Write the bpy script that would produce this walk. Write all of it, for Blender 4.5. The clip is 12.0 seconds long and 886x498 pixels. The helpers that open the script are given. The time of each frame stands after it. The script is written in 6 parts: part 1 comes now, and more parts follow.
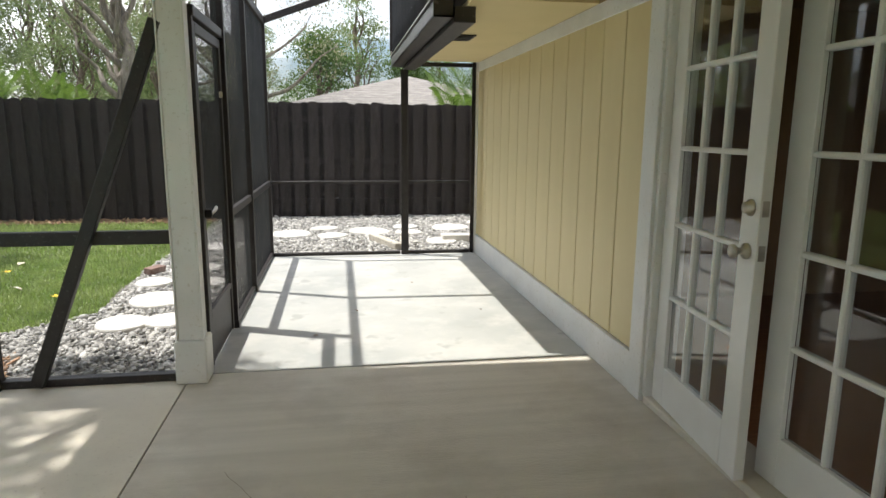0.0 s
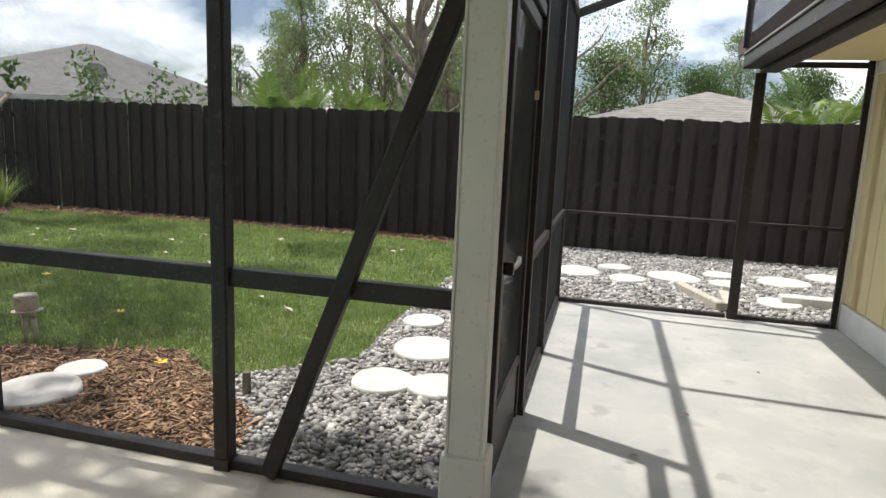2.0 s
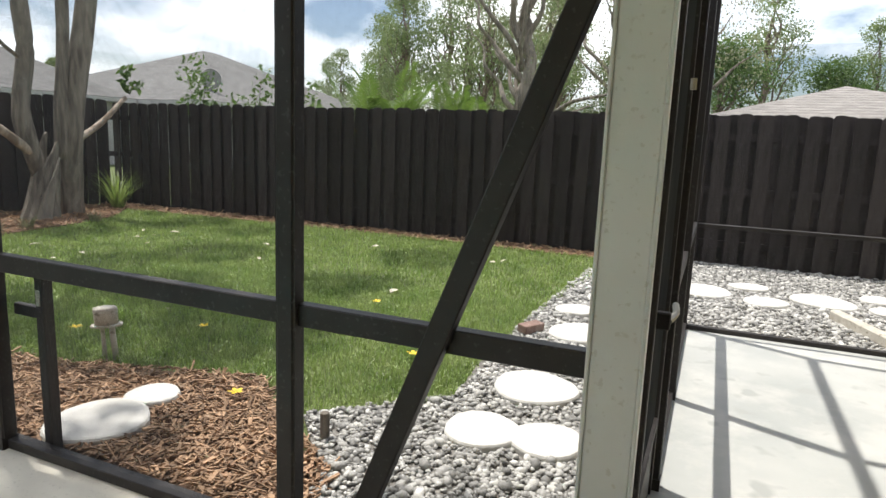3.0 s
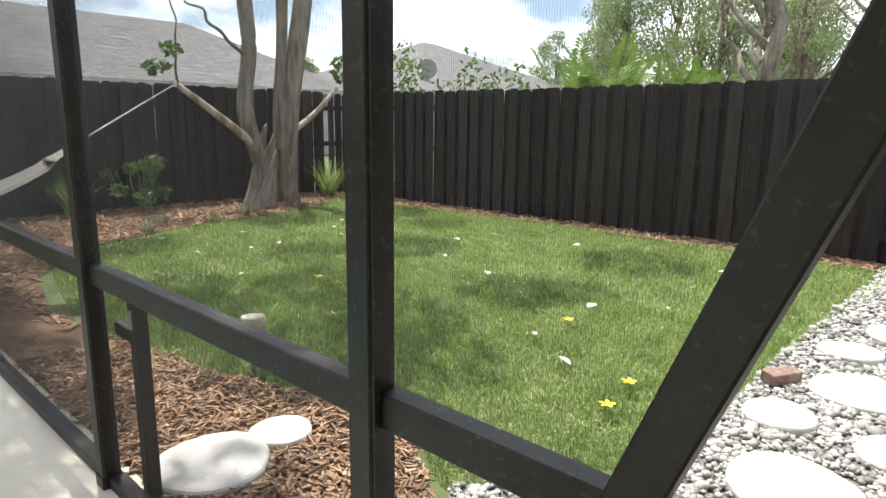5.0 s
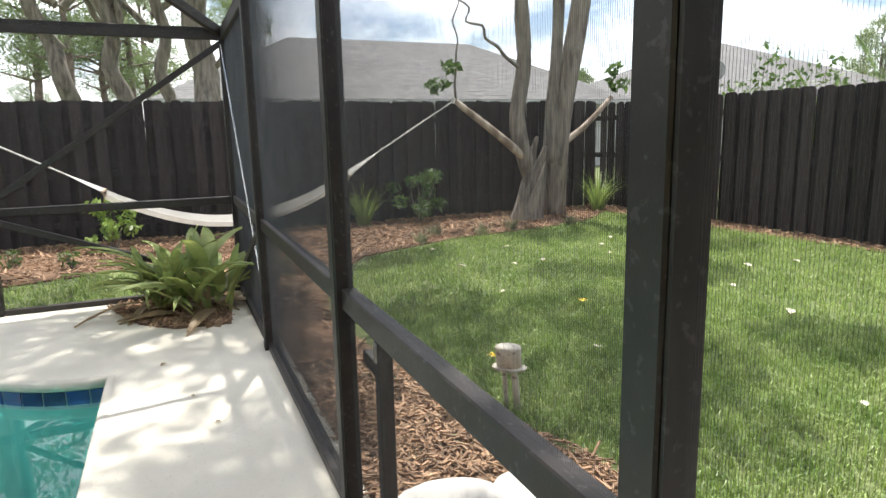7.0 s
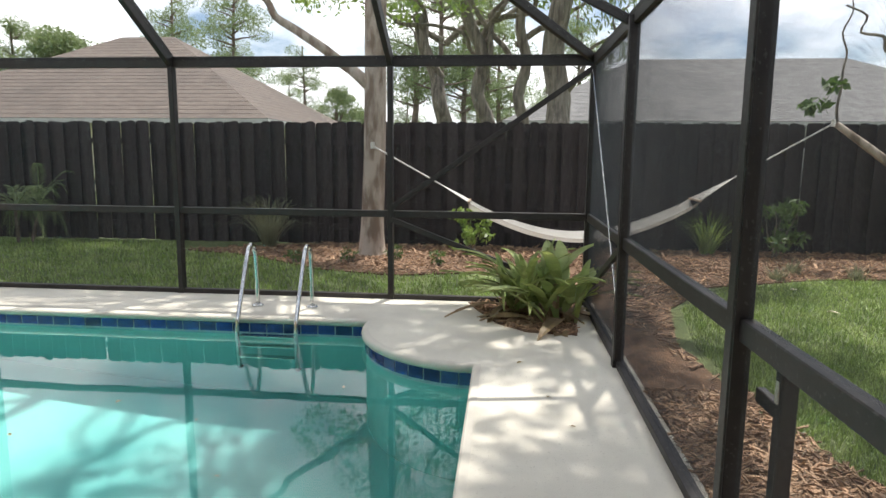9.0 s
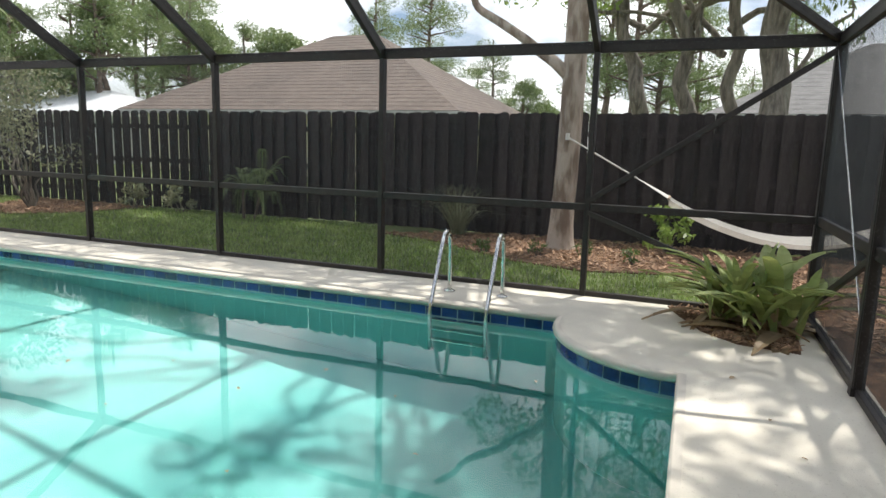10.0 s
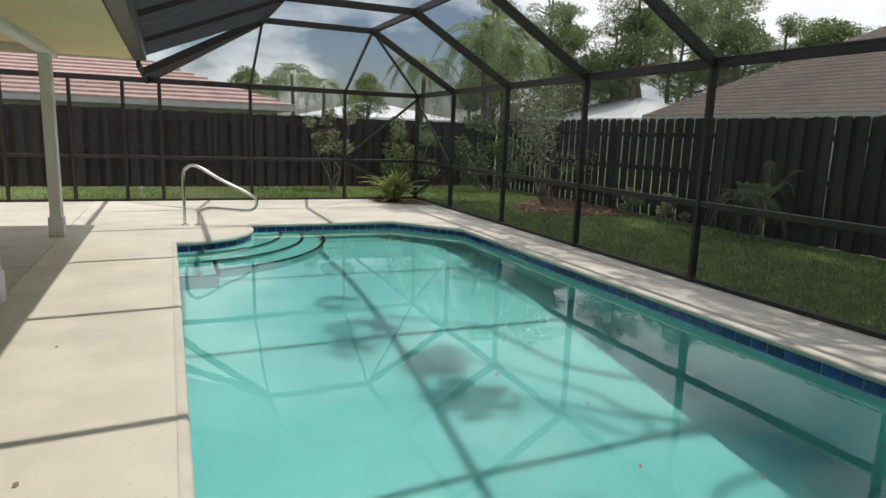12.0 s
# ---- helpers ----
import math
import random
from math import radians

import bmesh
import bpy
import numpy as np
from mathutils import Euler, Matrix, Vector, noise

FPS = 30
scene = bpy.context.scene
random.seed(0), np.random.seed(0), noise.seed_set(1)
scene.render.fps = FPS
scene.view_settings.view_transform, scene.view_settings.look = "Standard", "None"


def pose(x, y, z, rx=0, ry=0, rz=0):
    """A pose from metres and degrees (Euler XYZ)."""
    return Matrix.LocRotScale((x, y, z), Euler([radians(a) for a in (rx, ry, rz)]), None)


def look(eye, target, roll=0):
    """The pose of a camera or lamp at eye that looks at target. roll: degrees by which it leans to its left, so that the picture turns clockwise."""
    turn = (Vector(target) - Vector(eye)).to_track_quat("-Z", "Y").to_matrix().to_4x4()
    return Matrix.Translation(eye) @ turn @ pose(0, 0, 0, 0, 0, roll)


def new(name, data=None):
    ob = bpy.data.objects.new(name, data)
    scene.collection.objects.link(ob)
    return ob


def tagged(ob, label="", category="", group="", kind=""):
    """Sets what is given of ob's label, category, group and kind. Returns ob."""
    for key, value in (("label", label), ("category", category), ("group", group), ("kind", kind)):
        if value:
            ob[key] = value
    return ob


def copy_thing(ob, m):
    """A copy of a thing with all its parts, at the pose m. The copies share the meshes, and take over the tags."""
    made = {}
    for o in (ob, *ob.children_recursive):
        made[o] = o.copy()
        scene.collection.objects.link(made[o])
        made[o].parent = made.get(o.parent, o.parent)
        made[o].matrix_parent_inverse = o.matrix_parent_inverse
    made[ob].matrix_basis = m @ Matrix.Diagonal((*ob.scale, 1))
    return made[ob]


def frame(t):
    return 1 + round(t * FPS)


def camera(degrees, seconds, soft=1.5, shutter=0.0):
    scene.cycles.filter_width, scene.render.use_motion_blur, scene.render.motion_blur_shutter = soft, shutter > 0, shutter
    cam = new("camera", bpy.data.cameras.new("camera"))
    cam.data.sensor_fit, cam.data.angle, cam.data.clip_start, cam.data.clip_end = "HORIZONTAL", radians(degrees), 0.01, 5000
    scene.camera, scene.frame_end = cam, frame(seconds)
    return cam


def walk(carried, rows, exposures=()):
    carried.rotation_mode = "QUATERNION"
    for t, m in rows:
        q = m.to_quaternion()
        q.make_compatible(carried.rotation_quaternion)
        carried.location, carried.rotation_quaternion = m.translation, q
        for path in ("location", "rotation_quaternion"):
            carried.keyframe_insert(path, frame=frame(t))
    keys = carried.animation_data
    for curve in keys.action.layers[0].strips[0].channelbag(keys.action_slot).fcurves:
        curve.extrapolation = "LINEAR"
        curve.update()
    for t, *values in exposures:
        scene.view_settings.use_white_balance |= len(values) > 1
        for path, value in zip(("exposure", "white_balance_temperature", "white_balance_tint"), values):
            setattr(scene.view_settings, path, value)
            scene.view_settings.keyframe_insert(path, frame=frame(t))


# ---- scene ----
cam = camera(70.3, 12.0)
PATH = [
    (0, (-0.11, 0.066, 1.426), (0.21, 2.005, 1.059), 0.5),
    (0.5, (-0.209, 0.431, 1.411), (-0.041, 2.39, 1.046), 1.3),
    (1, (-0.297, 0.803, 1.413), (-0.218, 2.767, 1.047), 2.2),
    (1.5, (-0.372, 1.153, 1.47), (-0.709, 3.092, 1.11), 1.4),
    (2, (-0.527, 1.493, 1.41), (-1.012, 3.405, 1.08), 2.5),
    (2.5, (-0.671, 1.786, 1.431), (-1.233, 3.677, 1.1), 2.9),
    (2.7, (-0.712, 1.895, 1.427), (-1.372, 3.753, 1.096), 2.6),
    (4.3, (-1.003, 2.688, 1.369), (-2.015, 4.364, 0.961), 2.5),
    (4.5, (-1.038, 2.765, 1.364), (-2.134, 4.387, 0.957), 2.0),
    (5, (-1.128, 2.946, 1.386), (-2.453, 4.39, 0.988), 0.7),
    (5.5, (-1.234, 3.048, 1.368), (-2.639, 4.416, 0.977), 0.7),
    (6, (-1.352, 3.132, 1.372), (-2.725, 4.54, 1.006), 1.7),
    (6.5, (-1.415, 3.178, 1.38), (-2.946, 4.409, 1.009), 0.5),
    (7, (-1.467, 3.198, 1.389), (-3.276, 3.971, 1.027), -1.2),
    (7.2, (-1.479, 3.193, 1.386), (-3.334, 3.852, 1.029), -1.2),
    (9, (-1.437, 2.92, 1.391), (-3.407, 2.73, 1.1), 0.5),
    (9.5, (-1.457, 2.807, 1.358), (-3.379, 2.332, 1.069), 1.4),
    (10, (-1.51, 2.738, 1.352), (-3.346, 2.012, 1.032), 1.6),
    (10.5, (-1.685, 2.736, 1.426), (-3.221, 1.508, 1.061), 0.5),
    (11, (-1.85, 2.743, 1.447), (-3.182, 1.301, 1.065), 1.0),
    (11.5, (-2.074, 2.618, 1.438), (-3.166, 0.987, 1.049), 1.6),
    (12, (-2.328, 2.526, 1.472), (-3.115, 0.723, 1.112), 2.0),
]
walk(cam, [(t, look(eye, target, roll)) for t, eye, target, roll in PATH],
     [(0.0, 0.52), (1.0, 0.42), (2.0, 0.18), (2.7, 0.33), (4.5, 0.75), (6.0, 1.0), (7.2, 0.92), (9.0, 0.54), (10.0, 0.4), (10.5, 0.22), (11.0, 0.0), (12.0, -0.5)])

# ---- light ----
SUN_FROM = Vector((-0.34, 0.14, 1.0)).normalized()
world = bpy.data.worlds.new("sky")
scene.world = world
world.use_nodes = True
wn, wl = world.node_tree.nodes, world.node_tree.links
wn.clear()
sky = wn.new("ShaderNodeTexSky")
sky.sky_type = "NISHITA"
sky.sun_disc = False
sky.sun_elevation = math.asin(SUN_FROM.z)
sky.sun_rotation = math.atan2(SUN_FROM.x, SUN_FROM.y)
sky.air_density, sky.dust_density, sky.ozone_density = 1.0, 1.4, 1.5
coord = wn.new("ShaderNodeTexCoord")
cloud_map = wn.new("ShaderNodeMapping")
cloud_map.inputs["Scale"].default_value = (1.0, 1.0, 2.2)
cloud = wn.new("ShaderNodeTexNoise")
cloud.inputs["Scale"].default_value = 2.1
cloud.inputs["Detail"].default_value = 7.0
cloud.inputs["Roughness"].default_value = 0.56
ramp = wn.new("ShaderNodeValToRGB")
ramp.color_ramp.elements[0].position, ramp.color_ramp.elements[1].position = 0.42, 0.585
mix = wn.new("ShaderNodeMix")
mix.data_type = "RGBA"
mix.inputs[7].default_value = (16.0, 16.2, 16.6, 1)
back = wn.new("ShaderNodeBackground")
back.inputs["Strength"].default_value = 0.108
wout = wn.new("ShaderNodeOutputWorld")
wl.new(coord.outputs["Generated"], cloud_map.inputs["Vector"])
wl.new(cloud_map.outputs[0], cloud.inputs["Vector"])
wl.new(cloud.outputs["Fac"], ramp.inputs["Fac"])
wl.new(ramp.outputs["Color"], mix.inputs[0])
wl.new(sky.outputs[0], mix.inputs[6])
wl.new(mix.outputs[2], back.inputs["Color"])
wl.new(back.outputs[0], wout.inputs["Surface"])

sun = new("sun", bpy.data.lights.new("sun", "SUN"))
sun.data.energy, sun.data.angle, sun.data.color = 5.0, radians(0.75), (1.0, 0.955, 0.88)
sun.matrix_world = look(SUN_FROM * 30, (0, 0, 0))


# ---- materials ----
def mat(name, a, b, scale=8.0, rough=0.6, metal=0.0, bump=0.0, bump_scale=60.0, detail=6.0, speckle=None, stretch=(1, 1, 1),
        island=0.0, obj_random=0.0, low=0.35, high=0.65, stain=None, stain_scale=1.2, specular=0.5):
    """Two-tone noise at one scale, broad stains at another, and fine relief."""
    m = bpy.data.materials.new(name)
    m.use_nodes = True
    n, l = m.node_tree.nodes, m.node_tree.links
    p = n["Principled BSDF"]
    p.inputs["Roughness"].default_value = rough
    p.inputs["Metallic"].default_value = metal
    p.inputs["Specular IOR Level"].default_value = specular
    tc = n.new("ShaderNodeTexCoord")
    mp = n.new("ShaderNodeMapping")
    mp.inputs["Scale"].default_value = stretch
    l.new(tc.outputs["Object"], mp.inputs["Vector"])
    tex = n.new("ShaderNodeTexNoise")
    tex.inputs["Scale"].default_value = scale
    tex.inputs["Detail"].default_value = detail
    l.new(mp.outputs[0], tex.inputs["Vector"])
    cr = n.new("ShaderNodeValToRGB")
    cr.color_ramp.elements[0].position, cr.color_ramp.elements[1].position = low, high
    cr.color_ramp.elements[0].color, cr.color_ramp.elements[1].color = (*a, 1), (*b, 1)
    l.new(tex.outputs["Fac"], cr.inputs["Fac"])
    out = cr.outputs["Color"]

    def blend(fac, other, kind="MIX"):
        mx = n.new("ShaderNodeMix")
        mx.data_type, mx.blend_type = "RGBA", kind
        l.new(fac, mx.inputs[0])
        l.new(out, mx.inputs[6])
        mx.inputs[7].default_value = (*other, 1)
        return mx.outputs[2]

    if stain:
        st = n.new("ShaderNodeTexNoise")
        st.inputs["Scale"].default_value = stain_scale
        st.inputs["Detail"].default_value = 8.0
        st.inputs["Roughness"].default_value = 0.65
        l.new(tc.outputs["Object"], st.inputs["Vector"])
        sr = n.new("ShaderNodeMapRange")
        sr.inputs[1].default_value, sr.inputs[2].default_value, sr.inputs[4].default_value = 0.48, 0.72, 0.8
        l.new(st.outputs["Fac"], sr.inputs[0])
        out = blend(sr.outputs[0], stain)
    if speckle:
        vo = n.new("ShaderNodeTexNoise")
        vo.inputs["Scale"].default_value = speckle[1]
        l.new(tc.outputs["Object"], vo.inputs["Vector"])
        vr = n.new("ShaderNodeMapRange")
        vr.inputs[1].default_value, vr.inputs[2].default_value = 0.62, 0.7
        l.new(vo.outputs["Fac"], vr.inputs[0])
        out = blend(vr.outputs[0], speckle[0])
    for amount, source in ((island, "island"), (obj_random, "object")):
        if amount:
            node = n.new("ShaderNodeNewGeometry" if source == "island" else "ShaderNodeObjectInfo")
            hs = n.new("ShaderNodeHueSaturation")
            vr = n.new("ShaderNodeMapRange")
            vr.inputs[3].default_value, vr.inputs[4].default_value = 1 - amount, 1 + amount
            l.new(node.outputs["Random Per Island" if source == "island" else "Random"], vr.inputs[0])
            l.new(vr.outputs[0], hs.inputs["Value"])
            l.new(out, hs.inputs["Color"])
            out = hs.outputs[0]
    l.new(out, p.inputs["Base Color"])
    if bump:
        bt = n.new("ShaderNodeTexNoise")
        bt.inputs["Scale"].default_value = bump_scale
        bt.inputs["Detail"].default_value = 5.0
        l.new(mp.outputs[0], bt.inputs["Vector"])
        bp = n.new("ShaderNodeBump")
        bp.inputs["Strength"].default_value = bump
        bp.inputs["Distance"].default_value = 0.01
        l.new(bt.outputs["Fac"], bp.inputs["Height"])
        l.new(bp.outputs[0], p.inputs["Normal"])
    return m


def leafy(name, a, b, through_color, rough=0.5, spread=0.35):
    """Leaf material: colour varied from leaf to leaf, some light shining through."""
    m = mat(name, a, b, 3.0, rough, island=spread, detail=3.0)
    n, l = m.node_tree.nodes, m.node_tree.links
    tr = n.new("ShaderNodeBsdfTranslucent")
    tr.inputs["Color"].default_value = (*through_color, 1)
    mx = n.new("ShaderNodeMixShader")
    mx.inputs[0].default_value = 0.35
    l.new(n["Principled BSDF"].outputs[0], mx.inputs[1])
    l.new(tr.outputs[0], mx.inputs[2])
    l.new(mx.outputs[0], n["Material Output"].inputs["Surface"])
    return m


def sheer(name, color, cover, rough=0.7):
    """Woven screen cloth too fine to resolve: part thread, part hole."""
    m = bpy.data.materials.new(name)
    m.use_nodes = True
    n, l = m.node_tree.nodes, m.node_tree.links
    p = n["Principled BSDF"]
    p.inputs["Base Color"].default_value = (*color, 1)
    p.inputs["Roughness"].default_value = rough
    tp = n.new("ShaderNodeBsdfTransparent")
    mx = n.new("ShaderNodeMixShader")
    nt = n.new("ShaderNodeTexNoise")
    nt.inputs["Scale"].default_value = 1.3
    tc = n.new("ShaderNodeTexCoord")
    l.new(tc.outputs["Object"], nt.inputs["Vector"])
    mr = n.new("ShaderNodeMapRange")
    mr.inputs[3].default_value, mr.inputs[4].default_value = cover * 0.7, cover * 1.3
    l.new(nt.outputs["Fac"], mr.inputs[0])
    l.new(mr.outputs[0], mx.inputs[0])
    l.new(tp.outputs[0], mx.inputs[1])
    l.new(p.outputs[0], mx.inputs[2])
    l.new(mx.outputs[0], n["Material Output"].inputs["Surface"])
    return m


BRONZE = mat("bronze_aluminium", (0.014, 0.0105, 0.009), (0.023, 0.018, 0.016), 14, 0.5, bump=0.04, bump_scale=200, speckle=((0.05, 0.046, 0.043), 60), obj_random=0.12)
SCREEN = sheer("screen_cloth", (0.05, 0.052, 0.055), 0.17)
STRAND = mat("screen_thread", (0.045, 0.048, 0.052), (0.065, 0.068, 0.072), 4, 0.6)
DECK = mat("painted_concrete_deck", (0.60, 0.56, 0.475), (0.69, 0.645, 0.55), 1.6, 0.75, bump=0.22, bump_scale=160, speckle=((0.55, 0.51, 0.43), 52), stain=(0.47, 0.44, 0.38), stain_scale=0.7)
PATIO = mat("brushed_concrete", (0.54, 0.507, 0.45), (0.65, 0.612, 0.545), 2.2, 0.72, bump=0.6, bump_scale=34, stretch=(0.35, 5.0, 1), low=0.3, high=0.7, stain=(0.40, 0.365, 0.31), stain_scale=1.1)
ALLEY = mat("worn_grey_painted_concrete", (0.37, 0.382, 0.37), (0.46, 0.465, 0.445), 1.4, 0.6, bump=0.14, bump_scale=120, stain=(0.56, 0.55, 0.515), stain_scale=2.2, speckle=((0.36, 0.365, 0.35), 5))
COPING = mat("coping_concrete", (0.54, 0.50, 0.43), (0.63, 0.59, 0.51), 3, 0.7, bump=0.2, bump_scale=140, stain=(0.50, 0.46, 0.39))
PLASTER = mat("pool_plaster", (0.125, 0.37, 0.35), (0.16, 0.425, 0.405), 0.9, 0.7, bump=0.05, stain=(0.13, 0.36, 0.345), stain_scale=0.8)
TILE = mat("blue_glazed_tile", (0.004, 0.014, 0.085), (0.010, 0.035, 0.16), 9, 0.12, obj_random=0.5, island=0.4)
GROUT = mat("pale_grout", (0.30, 0.34, 0.38), (0.38, 0.42, 0.45), 20, 0.8)
STEP_EDGE = mat("dark_step_tile", (0.008, 0.01, 0.014), (0.015, 0.018, 0.022), 9, 0.85, specular=0.1)
GROOVE = mat("siding_groove", (0.30, 0.22, 0.09), (0.36, 0.27, 0.12), 9, 0.8)
YELLOW = mat("yellow_painted_siding", (0.69, 0.585, 0.325), (0.74, 0.63, 0.365), 3, 0.55, bump=0.10, bump_scale=40, stretch=(1, 1, 0.15), stain=(0.66, 0.55, 0.30), stain_scale=1.5)
SOFFIT = mat("yellow_painted_soffit", (0.66, 0.55, 0.28), (0.71, 0.59, 0.315), 2, 0.6, bump=0.05)
WHITE = mat("white_trim_paint", (0.72, 0.73, 0.72), (0.80, 0.80, 0.78), 3, 0.45, bump=0.06, bump_scale=80, speckle=((0.66, 0.65, 0.61), 50), stain=(0.68, 0.67, 0.62))
DOOR_WHITE = mat("white_door_paint", (0.74, 0.74, 0.71), (0.80, 0.80, 0.77), 4, 0.35, bump=0.04)
GUTTER = mat("dark_bronze_gutter", (0.03, 0.026, 0.024), (0.05, 0.043, 0.04), 5, 0.35, speckle=((0.12, 0.11, 0.1), 24))
STEEL = mat("stainless_steel", (0.55, 0.55, 0.54), (0.68, 0.68, 0.66), 12, 0.18, metal=1.0)
NICKEL = mat("worn_nickel", (0.42, 0.39, 0.33), (0.55, 0.52, 0.45), 20, 0.3, metal=1.0)
FENCE = mat("dark_brown_stained_wood", (0.026, 0.0215, 0.021), (0.044, 0.037, 0.036), 6, 0.75, bump=0.5, bump_scale=18, stretch=(6, 6, 0.5), obj_random=0.35, specular=0.2, speckle=((0.052, 0.045, 0.046), 12))
BARK = mat("grey_brown_bark", (0.10, 0.085, 0.07), (0.27, 0.235, 0.195), 14, 0.9, bump=1.0, bump_scale=22, stretch=(1, 1, 0.16), stain=(0.31, 0.285, 0.24))
PALE_BARK = mat("peeling_pale_bark", (0.21, 0.155, 0.115), (0.47, 0.395, 0.325), 7, 0.85, bump=0.8, bump_scale=12, stretch=(1, 1, 0.3), low=0.42, high=0.58)
PINE_BARK = mat("pine_bark", (0.10, 0.075, 0.06), (0.22, 0.17, 0.135), 5, 0.9, bump=0.6, bump_scale=8)
GRASS_SOIL = mat("lawn_soil", (0.075, 0.105, 0.03), (0.13, 0.16, 0.055), 3, 0.9, bump=0.5, bump_scale=60, stain=(0.10, 0.12, 0.04), stain_scale=0.8)
BLADE = leafy("grass_blade", (0.15, 0.24, 0.055), (0.34, 0.41, 0.16), (0.30, 0.42, 0.10), 0.42, 0.6)
MULCH_SOIL = mat("mulch_soil", (0.10, 0.055, 0.032), (0.20, 0.115, 0.065), 14, 0.95, bump=0.7, bump_scale=50)
MULCH = mat("wood_mulch", (0.21, 0.125, 0.075), (0.40, 0.26, 0.16), 12, 0.85, island=0.5)
GRAVEL_SOIL = mat("gravel_bed", (0.12, 0.11, 0.10), (0.24, 0.23, 0.21), 30, 0.9, bump=0.7, bump_scale=60)
PEBBLE = mat("white_river_pebble", (0.25, 0.245, 0.23), (0.48, 0.47, 0.445), 10, 0.65, island=0.55)
STONE = mat("stepping_stone_concrete", (0.60, 0.585, 0.55), (0.72, 0.70, 0.66), 6, 0.8, bump=0.3, bump_scale=70, stain=(0.50, 0.48, 0.44), stain_scale=3)
BRICK = mat("red_clay_brick", (0.19, 0.115, 0.095), (0.30, 0.20, 0.165), 25, 0.85, bump=0.4, stain=(0.36, 0.31, 0.27), stain_scale=12)
PIPE = mat("weathered_pvc", (0.48, 0.44, 0.37), (0.62, 0.58, 0.50), 12, 0.55, speckle=((0.3, 0.26, 0.2), 30))
ROPE = mat("white_cotton_rope", (0.62, 0.60, 0.55), (0.74, 0.72, 0.68), 60, 0.9)
WOODBAR = mat("hammock_bar_wood", (0.30, 0.22, 0.15), (0.42, 0.33, 0.24), 10, 0.7, stretch=(1, 6, 1))
LEAF_OAK = leafy("dark_green_leaf", (0.045, 0.085, 0.022), (0.095, 0.155, 0.045), (0.13, 0.22, 0.05))
LEAF_FAR = leafy("far_tree_leaf", (0.10, 0.145, 0.06), (0.20, 0.255, 0.12), (0.27, 0.35, 0.13))
LEAF_PALE = leafy("pale_grey_green_leaf", (0.17, 0.185, 0.105), (0.30, 0.305, 0.20), (0.30, 0.31, 0.17))
LEAF_PALM = leafy("palm_frond", (0.12, 0.21, 0.04), (0.27, 0.37, 0.09), (0.30, 0.42, 0.09))
LEAF_DRAC = leafy("strap_leaf", (0.18, 0.26, 0.075), (0.40, 0.45, 0.19), (0.36, 0.40, 0.12))
LEAF_DRY = leafy("dry_leaf", (0.28, 0.19, 0.10), (0.42, 0.31, 0.19), (0.3, 0.22, 0.12))
LEAF_ARECA = leafy("areca_frond", (0.06, 0.12, 0.022), (0.19, 0.28, 0.06), (0.15, 0.24, 0.05))
LITTER = mat("fallen_dry_leaf", (0.45, 0.40, 0.30), (0.62, 0.58, 0.46), 20, 0.8, island=0.4)
PETAL = mat("yellow_petal", (0.75, 0.50, 0.02), (0.85, 0.62, 0.03), 20, 0.5)
GRASS_BUNCH = leafy("fountain_grass", (0.11, 0.15, 0.06), (0.22, 0.24, 0.12), (0.2, 0.24, 0.08))
SHINGLE_BROWN = mat("brown_roof_shingle", (0.10, 0.078, 0.066), (0.15, 0.12, 0.10), 2.5, 0.9, bump=0.3, bump_scale=10, stretch=(1, 1, 5), stain=(0.08, 0.065, 0.056), stain_scale=0.35)
SHINGLE_GREY = mat("grey_roof_shingle", (0.115, 0.113, 0.112), (0.175, 0.172, 0.169), 2.5, 0.9, bump=0.3, bump_scale=10, stretch=(1, 1, 5), stain=(0.10, 0.098, 0.096), stain_scale=0.4)
SHINGLE_TAN = mat("tan_roof_shingle", (0.20, 0.185, 0.172), (0.28, 0.262, 0.245), 3, 0.9, bump=0.3, bump_scale=10, stretch=(1, 1, 5))
TILE_PINK = mat("pink_concrete_roof_tile", (0.36, 0.25, 0.23), (0.46, 0.33, 0.30), 2.5, 0.8, bump=0.25, bump_scale=8)
METAL_ROOF = mat("white_metal_roof", (0.72, 0.74, 0.76), (0.80, 0.82, 0.83), 1.5, 0.4)
STUCCO = mat("cream_stucco", (0.62, 0.58, 0.42), (0.70, 0.66, 0.50), 3, 0.85, bump=0.2)
STUCCO_GREY = mat("grey_stucco", (0.40, 0.40, 0.40), (0.48, 0.48, 0.48), 3, 0.85, bump=0.2)
INSIDE = mat("brown_room_wall", (0.20, 0.115, 0.055), (0.26, 0.155, 0.075), 2, 0.7)
WOODFLOOR = mat("reddish_wood_floor", (0.20, 0.075, 0.03), (0.30, 0.125, 0.05), 6, 0.35, stretch=(1, 8, 1))
DARK = mat("dark_rubber", (0.012, 0.012, 0.012), (0.025, 0.024, 0.023), 30, 0.7)
DISH = mat("grey_dish", (0.20, 0.20, 0.20), (0.26, 0.26, 0.26), 8, 0.5)

GLASS = bpy.data.materials.new("window_glass")
GLASS.use_nodes = True
_g = GLASS.node_tree.nodes["Principled BSDF"]
_g.inputs["Transmission Weight"].default_value, _g.inputs["Roughness"].default_value = 1.0, 0.02
_g.inputs["IOR"].default_value, _g.inputs["Base Color"].default_value = 1.45, (0.85, 0.88, 0.87, 1)

